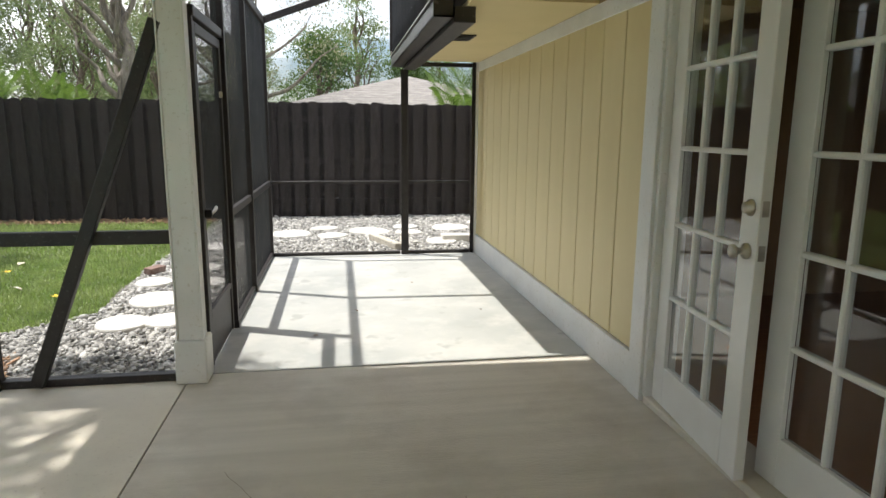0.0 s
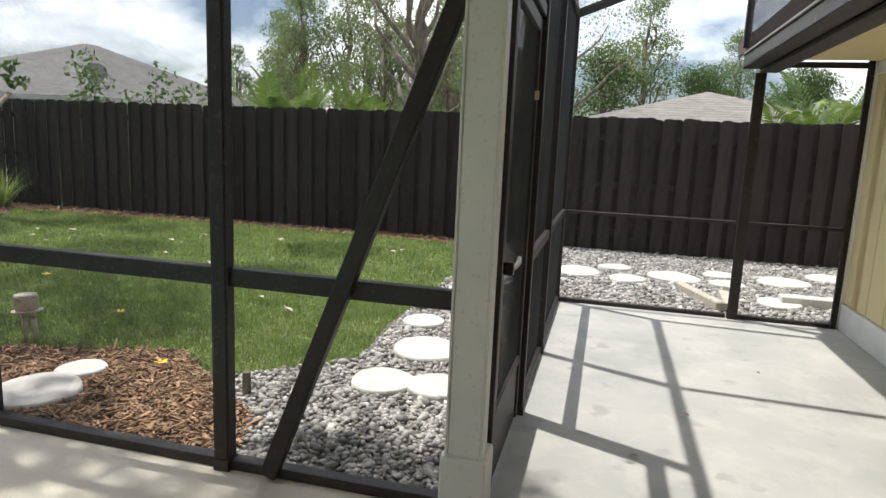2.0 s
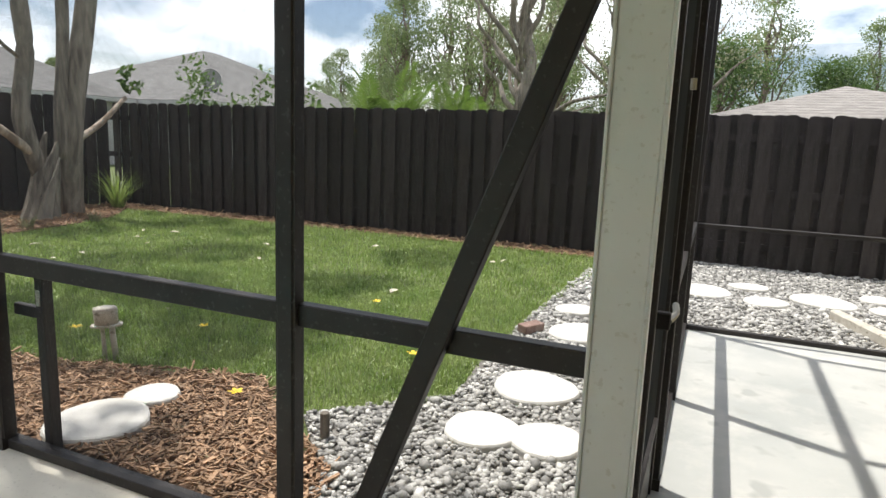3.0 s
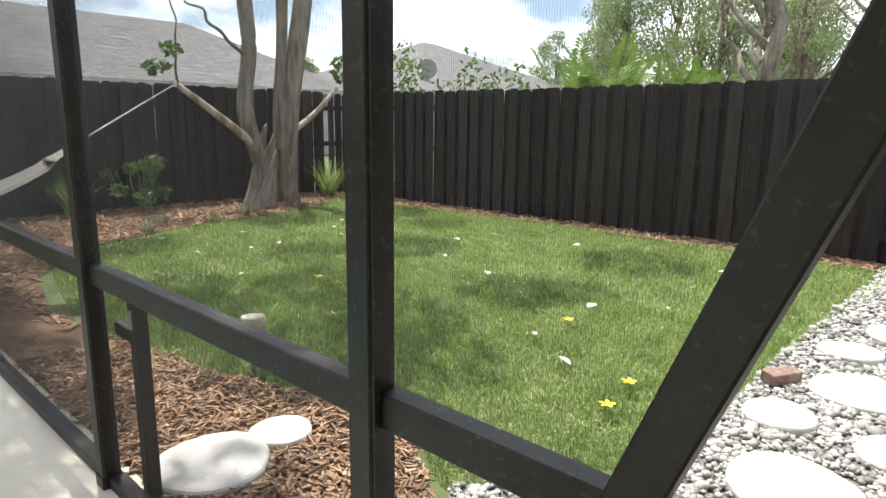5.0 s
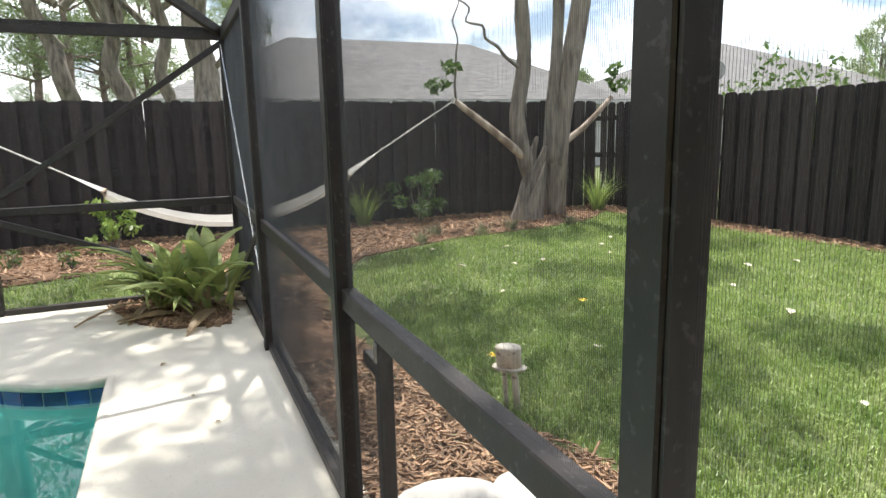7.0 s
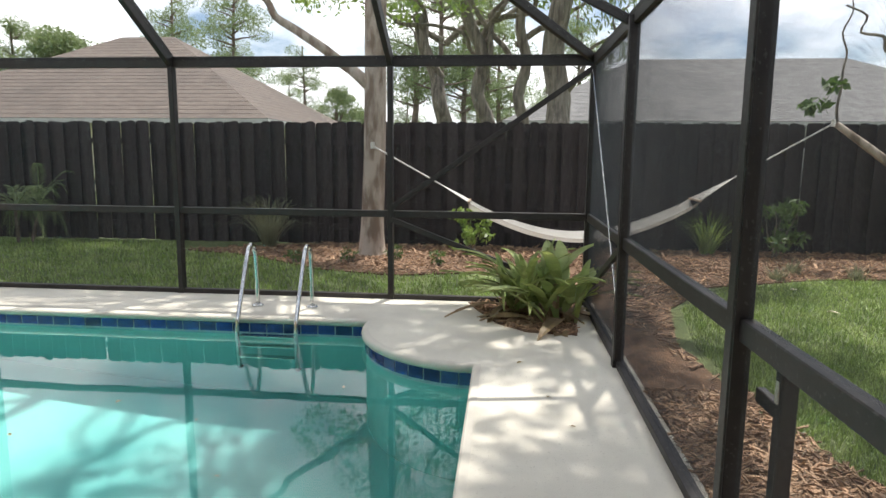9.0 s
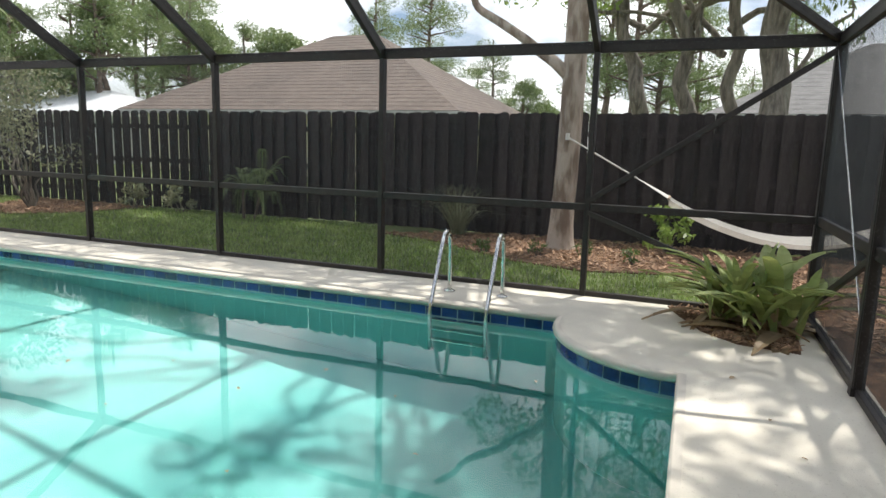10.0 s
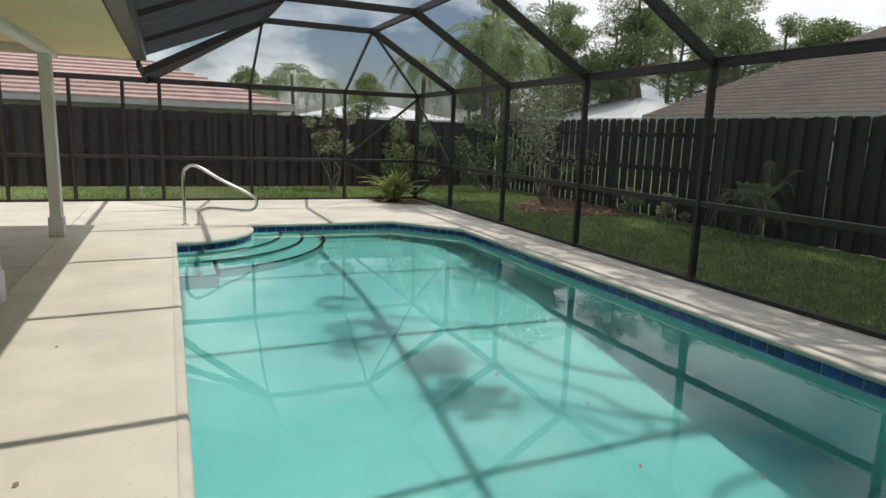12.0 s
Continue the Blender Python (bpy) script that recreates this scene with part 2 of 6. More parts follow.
WATER = bpy.data.materials.new("pool_water")
WATER.use_nodes = True
_n, _l = WATER.node_tree.nodes, WATER.node_tree.links
_w = _n["Principled BSDF"]
_w.inputs["Transmission Weight"].default_value, _w.inputs["Roughness"].default_value = 1.0, 0.0
_w.inputs["IOR"].default_value, _w.inputs["Base Color"].default_value = 1.33, (0.68, 0.94, 0.915, 1)
_t = _n.new("ShaderNodeTexNoise")
_t.inputs["Scale"].default_value, _t.inputs["Detail"].default_value = 1.6, 2.0
_c = _n.new("ShaderNodeTexCoord")
_b = _n.new("ShaderNodeBump")
_b.inputs["Strength"].default_value, _b.inputs["Distance"].default_value = 0.03, 0.05
_l.new(_c.outputs["Object"], _t.inputs["Vector"])
_l.new(_t.outputs["Fac"], _b.inputs["Height"])
_l.new(_b.outputs[0], _w.inputs["Normal"])


# ---- building helpers ----
def finish(name, bm, material, parent=None, label="", smooth=False):
    me = bpy.data.meshes.new(name)
    bm.to_mesh(me)
    bm.free()
    me.materials.append(material)
    if smooth:
        for f in me.polygons:
            f.use_smooth = True
    ob = new(name, me)
    if parent:
        ob.parent = parent
    if label:
        ob["label"] = label
    return ob


def part(name, bm, material, parent, label="", smooth=False):
    return finish(name, bm, material, parent, label, smooth)


def thing(name, label, category, group="", at=None):
    """An empty at the base of a thing."""
    ob = tagged(new(name), label, category, group)
    if at is not None:
        ob.matrix_world = at
    return ob


def add_box(bm, x0, x1, y0, y1, z0, z1, bevel=0.0):
    v = [bm.verts.new(c) for c in ((x0, y0, z0), (x1, y0, z0), (x1, y1, z0), (x0, y1, z0), (x0, y0, z1), (x1, y0, z1), (x1, y1, z1), (x0, y1, z1))]
    fs = [bm.faces.new([v[i] for i in q]) for q in ((0, 3, 2, 1), (4, 5, 6, 7), (0, 1, 5, 4), (1, 2, 6, 5), (2, 3, 7, 6), (3, 0, 4, 7))]
    if bevel:
        bmesh.ops.bevel(bm, geom=list({e for f in fs for e in f.edges}), offset=bevel, segments=1, affect="EDGES")


def box(x0, x1, y0, y1, z0, z1, bevel=0.0):
    bm = bmesh.new()
    add_box(bm, min(x0, x1), max(x0, x1), min(y0, y1), max(y0, y1), min(z0, z1), max(z0, z1), bevel)
    return bm


def bar(a, b, w, h, bevel=0.004, up=(0, 0, 1)):
    """A square bar from a to b, w wide and h deep."""
    a, b = Vector(a), Vector(b)
    d = b - a
    bm = box(-w / 2, w / 2, -h / 2, h / 2, 0, d.length, bevel)
    z = d.normalized()
    u = Vector(up)
    if abs(z.dot(u)) > 0.98:
        u = Vector((0, 1, 0))
    x = u.cross(z).normalized()
    y = z.cross(x)
    bm.transform(Matrix.Translation(a) @ Matrix((x, y, z)).transposed().to_4x4())
    return bm


def tube(points, radii, sides=10, cap=True):
    """A round tube along points, tapering by radii."""
    bm = bmesh.new()
    pts = [Vector(p) for p in points]
    rings = []
    ref = Vector((0.31, 0.17, 0.94)).normalized()
    for i, p in enumerate(pts):
        d = (pts[min(i + 1, len(pts) - 1)] - pts[max(i - 1, 0)]).normalized()
        r0 = ref if abs(d.dot(ref)) < 0.95 else Vector((1, 0, 0))
        x = d.cross(r0).normalized()
        y = d.cross(x)
        r = radii[i] if isinstance(radii, (list, tuple)) else radii
        rings.append([bm.verts.new(p + r * (math.cos(2 * math.pi * k / sides) * x + math.sin(2 * math.pi * k / sides) * y)) for k in range(sides)])
    for a, b in zip(rings, rings[1:]):
        for k in range(sides):
            bm.faces.new((a[k], a[(k + 1) % sides], b[(k + 1) % sides], b[k]))
    if cap:
        bm.faces.new(rings[0][::-1])
        bm.faces.new(rings[-1])
    return bm


def arc_points(points, steps=6):
    """A smooth curve through control points."""
    p = [Vector(q) for q in points]
    p = [2 * p[0] - p[1]] + p + [2 * p[-1] - p[-2]]
    out = []
    for i in range(1, len(p) - 2):
        for s in range(steps):
            t = s / steps
            out.append(0.5 * (2 * p[i] + (p[i + 1] - p[i - 1]) * t + (2 * p[i - 1] - 5 * p[i] + 4 * p[i + 1] - p[i + 2]) * t * t
                              + (3 * p[i] - p[i - 1] - 3 * p[i + 1] + p[i + 2]) * t ** 3))
    return out + [p[-2]]


def merge(bm, other):
    me = bpy.data.meshes.new("joined")
    other.to_mesh(me)
    other.free()
    bm.from_mesh(me)
    bpy.data.meshes.remove(me)
    return bm


def slab(outline, z0, z1, hole=None):
    """A flat slab with an outline and, if given, a hole."""
    bm = bmesh.new()
    loops = []
    for ring in [outline] + ([hole] if hole else []):
        vs = [bm.verts.new((x, y, z1)) for x, y in ring]
        loops += [bm.edges.new((vs[i], vs[(i + 1) % len(vs)])) for i in range(len(vs))]
    bmesh.ops.triangle_fill(bm, edges=loops, use_beauty=True)
    for f in bm.faces:
        f.normal_update()
        if f.normal.z < 0:
            f.normal_flip()
    top = list(bm.faces)
    ret = bmesh.ops.extrude_face_region(bm, geom=top)
    low = [g for g in ret["geom"] if isinstance(g, bmesh.types.BMVert)]
    for v in low:
        v.co.z = z0
    bmesh.ops.recalc_face_normals(bm, faces=bm.faces)
    return bm


def quads(name, verts, faces, material, parent=None, label=""):
    me = bpy.data.meshes.new(name)
    me.from_pydata(verts, [], faces)
    me.materials.append(material)
    ob = new(name, me)
    if parent:
        ob.parent = parent
    if label:
        ob["label"] = label
    return ob


def structure(ob, label, category):
    return tagged(ob, label, category, kind="structure")


# ---- plan, in metres ----
WX, NY, SY, EX = -7.44, 3.72, -10.87, -1.98      # pool cage: west, north, south walls and the eave side
TOP, RIDGE, RX0, RX1, RY0, RY1 = 2.27, 3.25, -5.79, -3.86, -8.92, 1.83
WEST_POSTS = [1.83, -0.32, -2.475, -4.62, -6.765, -8.92]
SOUTH_POSTS = [-5.79, -3.86, -2.2, -1.57, -0.7]
RAIL = 0.84
HX, HY = 1.49, 3.05                              # house wall and the corner beside the doors
AX, AY = -0.90, 7.37                             # screened side passage
LANAI_Z, EAVE_X = 2.34, -1.93
WATER_Z = -0.115


def ring(cx, cy, r, a0, a1, n):
    return [(cx + r * math.cos(radians(a0 + (a1 - a0) * i / n)), cy + r * math.sin(radians(a0 + (a1 - a0) * i / n))) for i in range(n + 1)]


# pool edge, anticlockwise: east side, cut corner, north side, round deck nose, west side, south side, round deck nose
POOL = [(-2.33, 1.2), (-3.3, 2.77)] + ring(-6.50, 2.77, 0.96, 0, -93, 12) + [(-6.6, 1.80), (-6.6, -6.45), (-5.75, -7.52), (-3.38, -7.52)] \
    + ring(-2.33, -7.15, 1.07, 186, 90, 10)

# ---- ground ----
ground = structure(finish("ground", slab([(-400, -400), (400, -400), (400, 400), (-400, 400)], -0.3, -0.02,
                                         [(-7.38, -10.8), (1.4, -10.8), (1.4, 7.3), (-0.85, 7.3), (-0.85, 3.66), (-7.38, 3.66)]), GRASS_SOIL),
                   "green lawn ground round the house", "ground")
deck = structure(finish("pool_deck", slab([(-7.52, -10.95), (-1.0, -10.95), (-1.0, 3.80), (-7.52, 3.80)], -0.14, 0.0,
                                          [(x, y) for x, y in POOL]), DECK), "cream painted concrete pool deck", "floor")
patio = structure(finish("patio_floor", slab([(-0.992, -10.95), (HX + 0.1, -10.95), (HX + 0.1, 3.775), (-0.992, 3.775)], -0.14, -0.001), PATIO),
                  "worn brushed beige concrete patio floor", "floor")
alley = structure(finish("passage_floor", slab([(-0.97, 3.785), (HX + 0.1, 3.785), (HX + 0.1, 7.42), (-0.97, 7.42)], -0.14, 0.0), ALLEY),
                  "grey painted concrete floor of the screened passage", "floor")

structure(finish("floor_joint", slab([(-1.06, -10.9), (HX + 0.09, -10.9), (HX + 0.09, 3.84), (-1.06, 3.84)], -0.12, -0.012), DARK), "dark expansion joint between the slabs", "joint")

# ---- pool ----
pool = structure(new("pool"), "turquoise plastered swimming pool with rounded corners", "swimming pool")


def pool_depth(y):
    t = min(1.0, max(0.0, (y + 5.5) / 6.5))
    return -1.05 - 0.62 * t * t * (3 - 2 * t)


def basin():
    bm = bmesh.new()
    n = len(POOL)
    top = [bm.verts.new((x, y, -0.27)) for x, y in POOL]
    bot = [bm.verts.new((x, y, -2.25)) for x, y in POOL]
    for i in range(n):
        bm.faces.new((top[i], top[(i + 1) % n], bot[(i + 1) % n], bot[i]))
    # floor as a fine grid clipped to the outline's box, sunk by depth; walls hide its rim
    ys = [2.9 - 0.3 * k for k in range(36)]
    rows_ = [[bm.verts.new((x, y, pool_depth(y))) for x in (-6.7, -5.2, -3.7, -2.25)] for y in ys]
    for a, b in zip(rows_, rows_[1:]):
        for k in range(3):
            bm.faces.new((a[k], a[k + 1], b[k + 1], b[k]))
    return bm


part("basin", basin(), PLASTER, pool, "pale aqua pool plaster")


def band(z0, z1, inset):
    """A thin skirt that follows the pool's edge."""
    bm = bmesh.new()
    c = Vector((-4.4, -2.4))
    pts = []
    n = len(POOL)
    for i in range(n):
        p = Vector(POOL[i])
        d = (Vector(POOL[(i + 1) % n]) - Vector(POOL[i - 1])).normalized()
        nrm = Vector((-d.y, d.x))
        pts.append(p + nrm * inset)
    a = [bm.verts.new((p.x, p.y, z0)) for p in pts]
    b = [bm.verts.new((p.x, p.y, z1)) for p in pts]
    for i in range(n):
        bm.faces.new((a[i], a[(i + 1) % n], b[(i + 1) % n], b[i]))
    return bm, pts


grout_bm, tile_line = band(-0.28, -0.055, 0.004)
part("tile_backing", grout_bm, GROUT, pool)


def waterline_tiles():
    """Square blue tiles set round the waterline."""
    bm = box(-0.072, 0.072, -0.003, 0.003, -0.072, 0.072, 0.002)
    me = bpy.data.meshes.new("tile")
    bm.to_mesh(me)
    bm.free()
    me.materials.append(TILE)
    pts = [Vector(p) for p in POOL]
    for a, b in zip(pts, pts[1:] + pts[:1]):
        d = b - a
        n = max(1, round(d.length / 0.152))
        for i in range(n):
            p = a.lerp(b, (i + 0.5) / n)
            ob = new("tile", me)
            ob.parent = pool
            ob.matrix_local = Matrix.Translation((p.x - d.y / d.length * 0.009, p.y + d.x / d.length * 0.009, -0.135)) @ Matrix.Rotation(math.atan2(d.y, d.x), 4, "Z") @ Matrix.Diagonal((d.length / n / 0.152, 1, 1, 1))


waterline_tiles()


def coping():
    """Rounded lip of the deck round the water."""
    bm = bmesh.new()
    prof = [(-0.02, 0.004), (0.02, 0.003), (0.035, -0.008), (0.04, -0.025), (0.035, -0.045), (0.022, -0.058), (-0.01, -0.06)]
    n = len(POOL)
    rings = []
    for i in range(n):
        p = Vector(POOL[i])
        d = (Vector(POOL[(i + 1) % n]) - Vector(POOL[i - 1])).normalized()
        nrm = Vector((-d.y, d.x))
        rings.append([bm.verts.new((p.x + nrm.x * o, p.y + nrm.y * o, z)) for o, z in prof])
    for i in range(n):
        a, b = rings[i], rings[(i + 1) % n]
        for k in range(len(prof) - 1):
            bm.faces.new((a[k], b[k], b[k + 1], a[k + 1]))
    bmesh.ops.recalc_face_normals(bm, faces=bm.faces)
    return bm


part("coping", coping(), COPING, pool, "rounded concrete coping", smooth=True)
water_bm = bmesh.new()
water_bm.faces.new([water_bm.verts.new((x, y, WATER_Z)) for x, y in POOL])
bmesh.ops.triangulate(water_bm, faces=water_bm.faces)
water = structure(finish("water", water_bm, WATER), "still clear turquoise pool water", "water")
water.visible_shadow = False


def pool_steps():
    """Curved entry steps in the south-east corner and a bench beside them."""
    for r, z in ((1.55, -0.28), (1.88, -0.46), (2.2, -0.66)):
        outline = [(-2.30, -7.56)] + [(x, y) for x, y in ring(-2.33, -7.52, r, 180, 100, 14)] + [(-2.30, -7.52 + r)]
        outline = [(min(x, -2.30), max(y, -7.56)) for x, y in outline]
        s = part("step", slab(outline[::-1], -1.3, z), PLASTER, pool, "curved plaster pool step")
        edge = [(x, y, z + 0.004) for x, y in ring(-2.33, -7.52, r, 180, 100, 20)]
        part("step_edge", tube(edge, 0.028, 6), STEP_EDGE, s, "dark tile step nosing")
    b = part("bench", slab([(-2.30, -6.6), (-2.30, -4.95), (-2.80, -4.95), (-2.80, -6.6)], -1.3, -0.52), PLASTER, pool, "plaster pool bench")
    part("bench_edge", tube([(-2.34, -4.955, -0.515), (-2.795, -4.955, -0.515), (-2.795, -5.7, -0.515)], 0.028, 6), STEP_EDGE, b)


pool_steps()


# ---- house ----
house = structure(new("house"), "single-storey house with yellow board siding and white trim", "house")
part("wall_core", box(HX + 0.010, HX + 0.15, HY, AY - 0.035, 0, LANAI_Z), GROOVE, house)


def siding():
    bm = box(0, 0.014, 0.006, 0.299, 0.23, 2.12, 0.003)
    me = bpy.data.meshes.new("siding_board")
    bm.to_mesh(me)
    bm.free()
    me.materials.append(YELLOW)
    for k in range(14):
        ob = new("siding_board", me)
        ob.parent = house
        ob.location = (HX, 3.226 + 0.305 * k if k < 13 else 7.05, 0)


siding()
part("baseboard", box(HX - 0.022, HX + 0.010, HY + 0.15, AY - 0.035, 0.0, 0.225, 0.004), WHITE, house, "white painted base board")
part("frieze_board", box(HX - 0.015, HX + 0.010, HY + 0.15, AY - 0.035, 2.10, 2.20, 0.003), WHITE, house, "white frieze board under the soffit")
part("corner_trim", box(HX - 0.03, HX + 0.16, HY, HY + 0.145, 0.0, 2.35, 0.004), WHITE, house, "white corner trim beside the doors")
part("end_trim", box(HX - 0.028, HX + 0.10, AY - 0.03, AY + 0.03, 0.0, 2.35, 0.004), WHITE, house, "white end trim")
part("wall_end", box(HX + 0.16, 8.5, AY - 0.15, AY, -0.1, 2.35), YELLOW, house)
part("wall_lanai", box(HX + 0.02, HX + 0.16, -10.9, 1.30, -0.1, 2.5), YELLOW, house)
part("door_head", box(HX - 0.01, HX + 0.16, 1.31, HY - 0.005, 2.23, 2.5), WHITE, house)
part("door_sill", box(HX - 0.01, HX + 0.24, 1.31, HY - 0.005, -0.02, 0.035, 0.006), DECK, house, "low concrete door sill")
# soffits, beam and roof
part("passage_soffit", box(0.70, HX - 0.016, 3.9, AY - 0.06, 2.20, 2.23), SOFFIT, house, "yellow painted soffit")
part("lanai_ceiling", box(-0.88, HX + 0.16, -7.4, 3.9, LANAI_Z + 0.10, LANAI_Z + 0.13), SOFFIT, house, "yellow porch ceiling")
part("lanai_soffit", box(EAVE_X, -1.04, -7.4, 4.1, LANAI_Z, LANAI_Z + 0.03), SOFFIT, house, "yellow painted eave soffit")
part("lanai_beam", box(-1.03, -0.89, -7.4, 4.1, LANAI_Z - 0.06, LANAI_Z + 0.22, 0.004), WHITE, house, "white porch beam")
part("lanai_gable", box(EAVE_X, HX, 4.1, 4.13, LANAI_Z - 0.02, LANAI_Z + 0.16), WHITE, house)
part("lanai_gable", box(EAVE_X, HX, -7.43, -7.4, LANAI_Z - 0.02, LANAI_Z + 0.16), WHITE, house)


def roof_plane(x0, z0, x1, z1, y0, y1, th=0.12):
    bm = bmesh.new()
    v = [bm.verts.new(c) for c in ((x0, y0, z0), (x1, y0, z1), (x1, y1, z1), (x0, y1, z0), (x0, y0, z0 + th), (x1, y0, z1 + th), (x1, y1, z1 + th), (x0, y1, z0 + th))]
    for q in ((0, 3, 2, 1), (4, 5, 6, 7), (0, 1, 5, 4), (1, 2, 6, 5), (2, 3, 7, 6), (3, 0, 4, 7)):
        bm.faces.new([v[i] for i in q])
    return bm


part("roof", roof_plane(EAVE_X - 0.03, LANAI_Z + 0.05, 6.5, LANAI_Z + 2.4, -7.45, 4.12), SHINGLE_BROWN, house, "brown shingle roof")
part("roof", roof_plane(0.52, 2.29, 6.5, 4.25, 4.13, AY + 0.45), SHINGLE_BROWN, house, "brown shingle roof")


def gutter(x, y0, y1, z, w=0.13, h=0.13):
    """Box gutter with a rolled front lip."""
    bm = box(x - w, x, y0, y1, z, z + 0.012)
    add_box(bm, x - w, x - w + 0.01, y0, y1, z, z + h, 0.003)
    add_box(bm, x - w - 0.012, x - w + 0.016, y0, y1, z + h, z + h + 0.018, 0.005)
    add_box(bm, x - 0.01, x, y0, y1, z, z + h)
    for y in (y0, y1 - 0.01):
        add_box(bm, x - w, x, y, y + 0.01, z, z + h)
    return bm


part("gutter", gutter(0.62, 4.14, AY - 0.02, 2.13, 0.13, 0.10), GUTTER, house, "dark bronze box gutter")
part("eave_beam", box(0.622, 0.76, 4.14, AY - 0.02, 2.10, 2.199, 0.004), GUTTER, house, "dark bronze eave beam")
part("gutter_lip", box(0.486, 0.494, 4.14, AY - 0.02, 2.236, 2.262, 0.002), NICKEL, house, "bright worn gutter edge")
part("gutter", gutter(EAVE_X, -7.4, 4.1, LANAI_Z - 0.02, 0.16, 0.15), GUTTER, house, "dark bronze box gutter")


def vent(y):
    v = thing("soffit_vent", "small rectangular louvred vent in the yellow soffit", "vent", at=pose(0.90, y, 2.194))
    bm = box(-0.11, 0.11, -0.14, 0.14, -0.006, 0.004)
    part("frame", bm, GUTTER, v)
    for k in range(7):
        part("slat", box(-0.09, 0.09, -0.115 + 0.035 * k, -0.095 + 0.035 * k, -0.014, -0.008), DARK, v)


vent(5.42)


def column(x, y):
    """White boxed porch column with a wider plinth."""
    c = thing("porch_column", "white boxed wooden porch column with a wide plinth", "column", "porch columns", pose(x, y, 0))
    part("shaft", box(-0.065, 0.065, -0.065, 0.065, 0.24, LANAI_Z - 0.06, 0.006), WHITE, c)
    for sx in (-1, 1):
        part("corner_board", box(sx * 0.068 - 0.005, sx * 0.068 + 0.005, -0.07, -0.03, 0.255, LANAI_Z - 0.07, 0.002), WHITE, c)
    part("plinth", box(-0.088, 0.088, -0.088, 0.088, 0.0, 0.255, 0.008), WHITE, c, "white square plinth")


for cy in (3.715, -3.42, -6.83):
    column(-0.96, cy)


# ---- french doors ----
def french_door(name, hinge, turn, width, label, leaf_sign, hardware):
    """Glazed door leaf, three panes wide and five high, hinged at its origin and reaching along -y or +y."""
    d = thing(name, label, "door", "french doors", pose(*hinge, 0, 0, turn))
    s = leaf_sign
    th, stile, top, bottom = 0.045, 0.125, 2.215, 0.248

    def b(y0, y1, z0, z1, x0=-th / 2, x1=th / 2, bev=0.003):
        return box(x0, x1, s * y0, s * y1, z0, z1, bev)

    part("stile", b(0.003, stile, 0.04, top), DOOR_WHITE, d)
    part("stile", b(width - stile, width, 0.04, top), DOOR_WHITE, d)
    part("bottom_rail", b(stile, width - stile, 0.04, bottom), DOOR_WHITE, d)
    part("top_rail", b(stile, width - stile, top - 0.12, top), DOOR_WHITE, d)
    w, h = width - 2 * stile, top - 0.12 - bottom
    for k in (1, 2):
        part("glazing_bar", b(stile + w * k / 3 - 0.012, stile + w * k / 3 + 0.012, bottom, top - 0.12, -0.02, 0.02, 0.006), DOOR_WHITE, d)
    for k in range(1, 5):
        part("glazing_bar", b(stile, width - stile, bottom + h * k / 5 - 0.012, bottom + h * k / 5 + 0.012, -0.021, 0.021, 0.006), DOOR_WHITE, d)
    for i in range(3):
        for k in range(5):
            part("pane", b(stile + w * i / 3 + 0.004, stile + w * (i + 1) / 3 - 0.004, bottom + h * k / 5 + 0.004, bottom + h * (k + 1) / 5 - 0.004, -0.003, 0.003, 0), GLASS, d).visible_shadow = False
    if hardware:
        y = s * (width - 0.06)
        knob = tube([(-th / 2, y, 0.98), (-0.035, y, 0.98), (-0.04, y, 0.98), (-0.06, y, 0.98), (-0.075, y, 0.98), (-0.088, y, 0.98), (-0.092, y, 0.98)],
                    [0.032, 0.031, 0.014, 0.014, 0.028, 0.026, 0.008], 16)
        part("door_knob", knob, NICKEL, d, "round worn nickel door knob", True)
        bolt = tube([(-th / 2, y, 1.15), (-0.032, y, 1.15), (-0.036, y, 1.15), (-0.05, y, 1.15)], [0.033, 0.032, 0.024, 0.022], 16)
        part("deadbolt", bolt, NICKEL, d, "round deadbolt cylinder", True)
        for z in (0.98, 1.15):
            part("latch_plate", box(-0.013, 0.013, s * width, s * (width + 0.002), z - 0.03, z + 0.03), NICKEL, d)
    for z in (0.25, 1.0, 1.8):
        part("hinge", tube([(-0.026, s * 0.002, z - 0.045), (-0.026, s * 0.002, z + 0.045)], 0.007, 8), DOOR_WHITE, d)
    return d


french_door("french_door", (1.54, HY - 0.032, 0), -5.3, 0.84, "white glazed french door standing slightly ajar", -1, True)
french_door("french_door", (1.60, 1.335, 0), 0.0, 0.91, "white glazed french door, closed", 1, False)
part("door_frame", box(HX - 0.012, HX + 0.16, HY - 0.030, HY - 0.001, 0.036, 2.229, 0.003), WHITE, house, "white door frame")
part("door_frame", box(HX - 0.005, HX + 0.17, 1.31, 1.44, 0.036, 2.229, 0.004), WHITE, house, "white door frame")
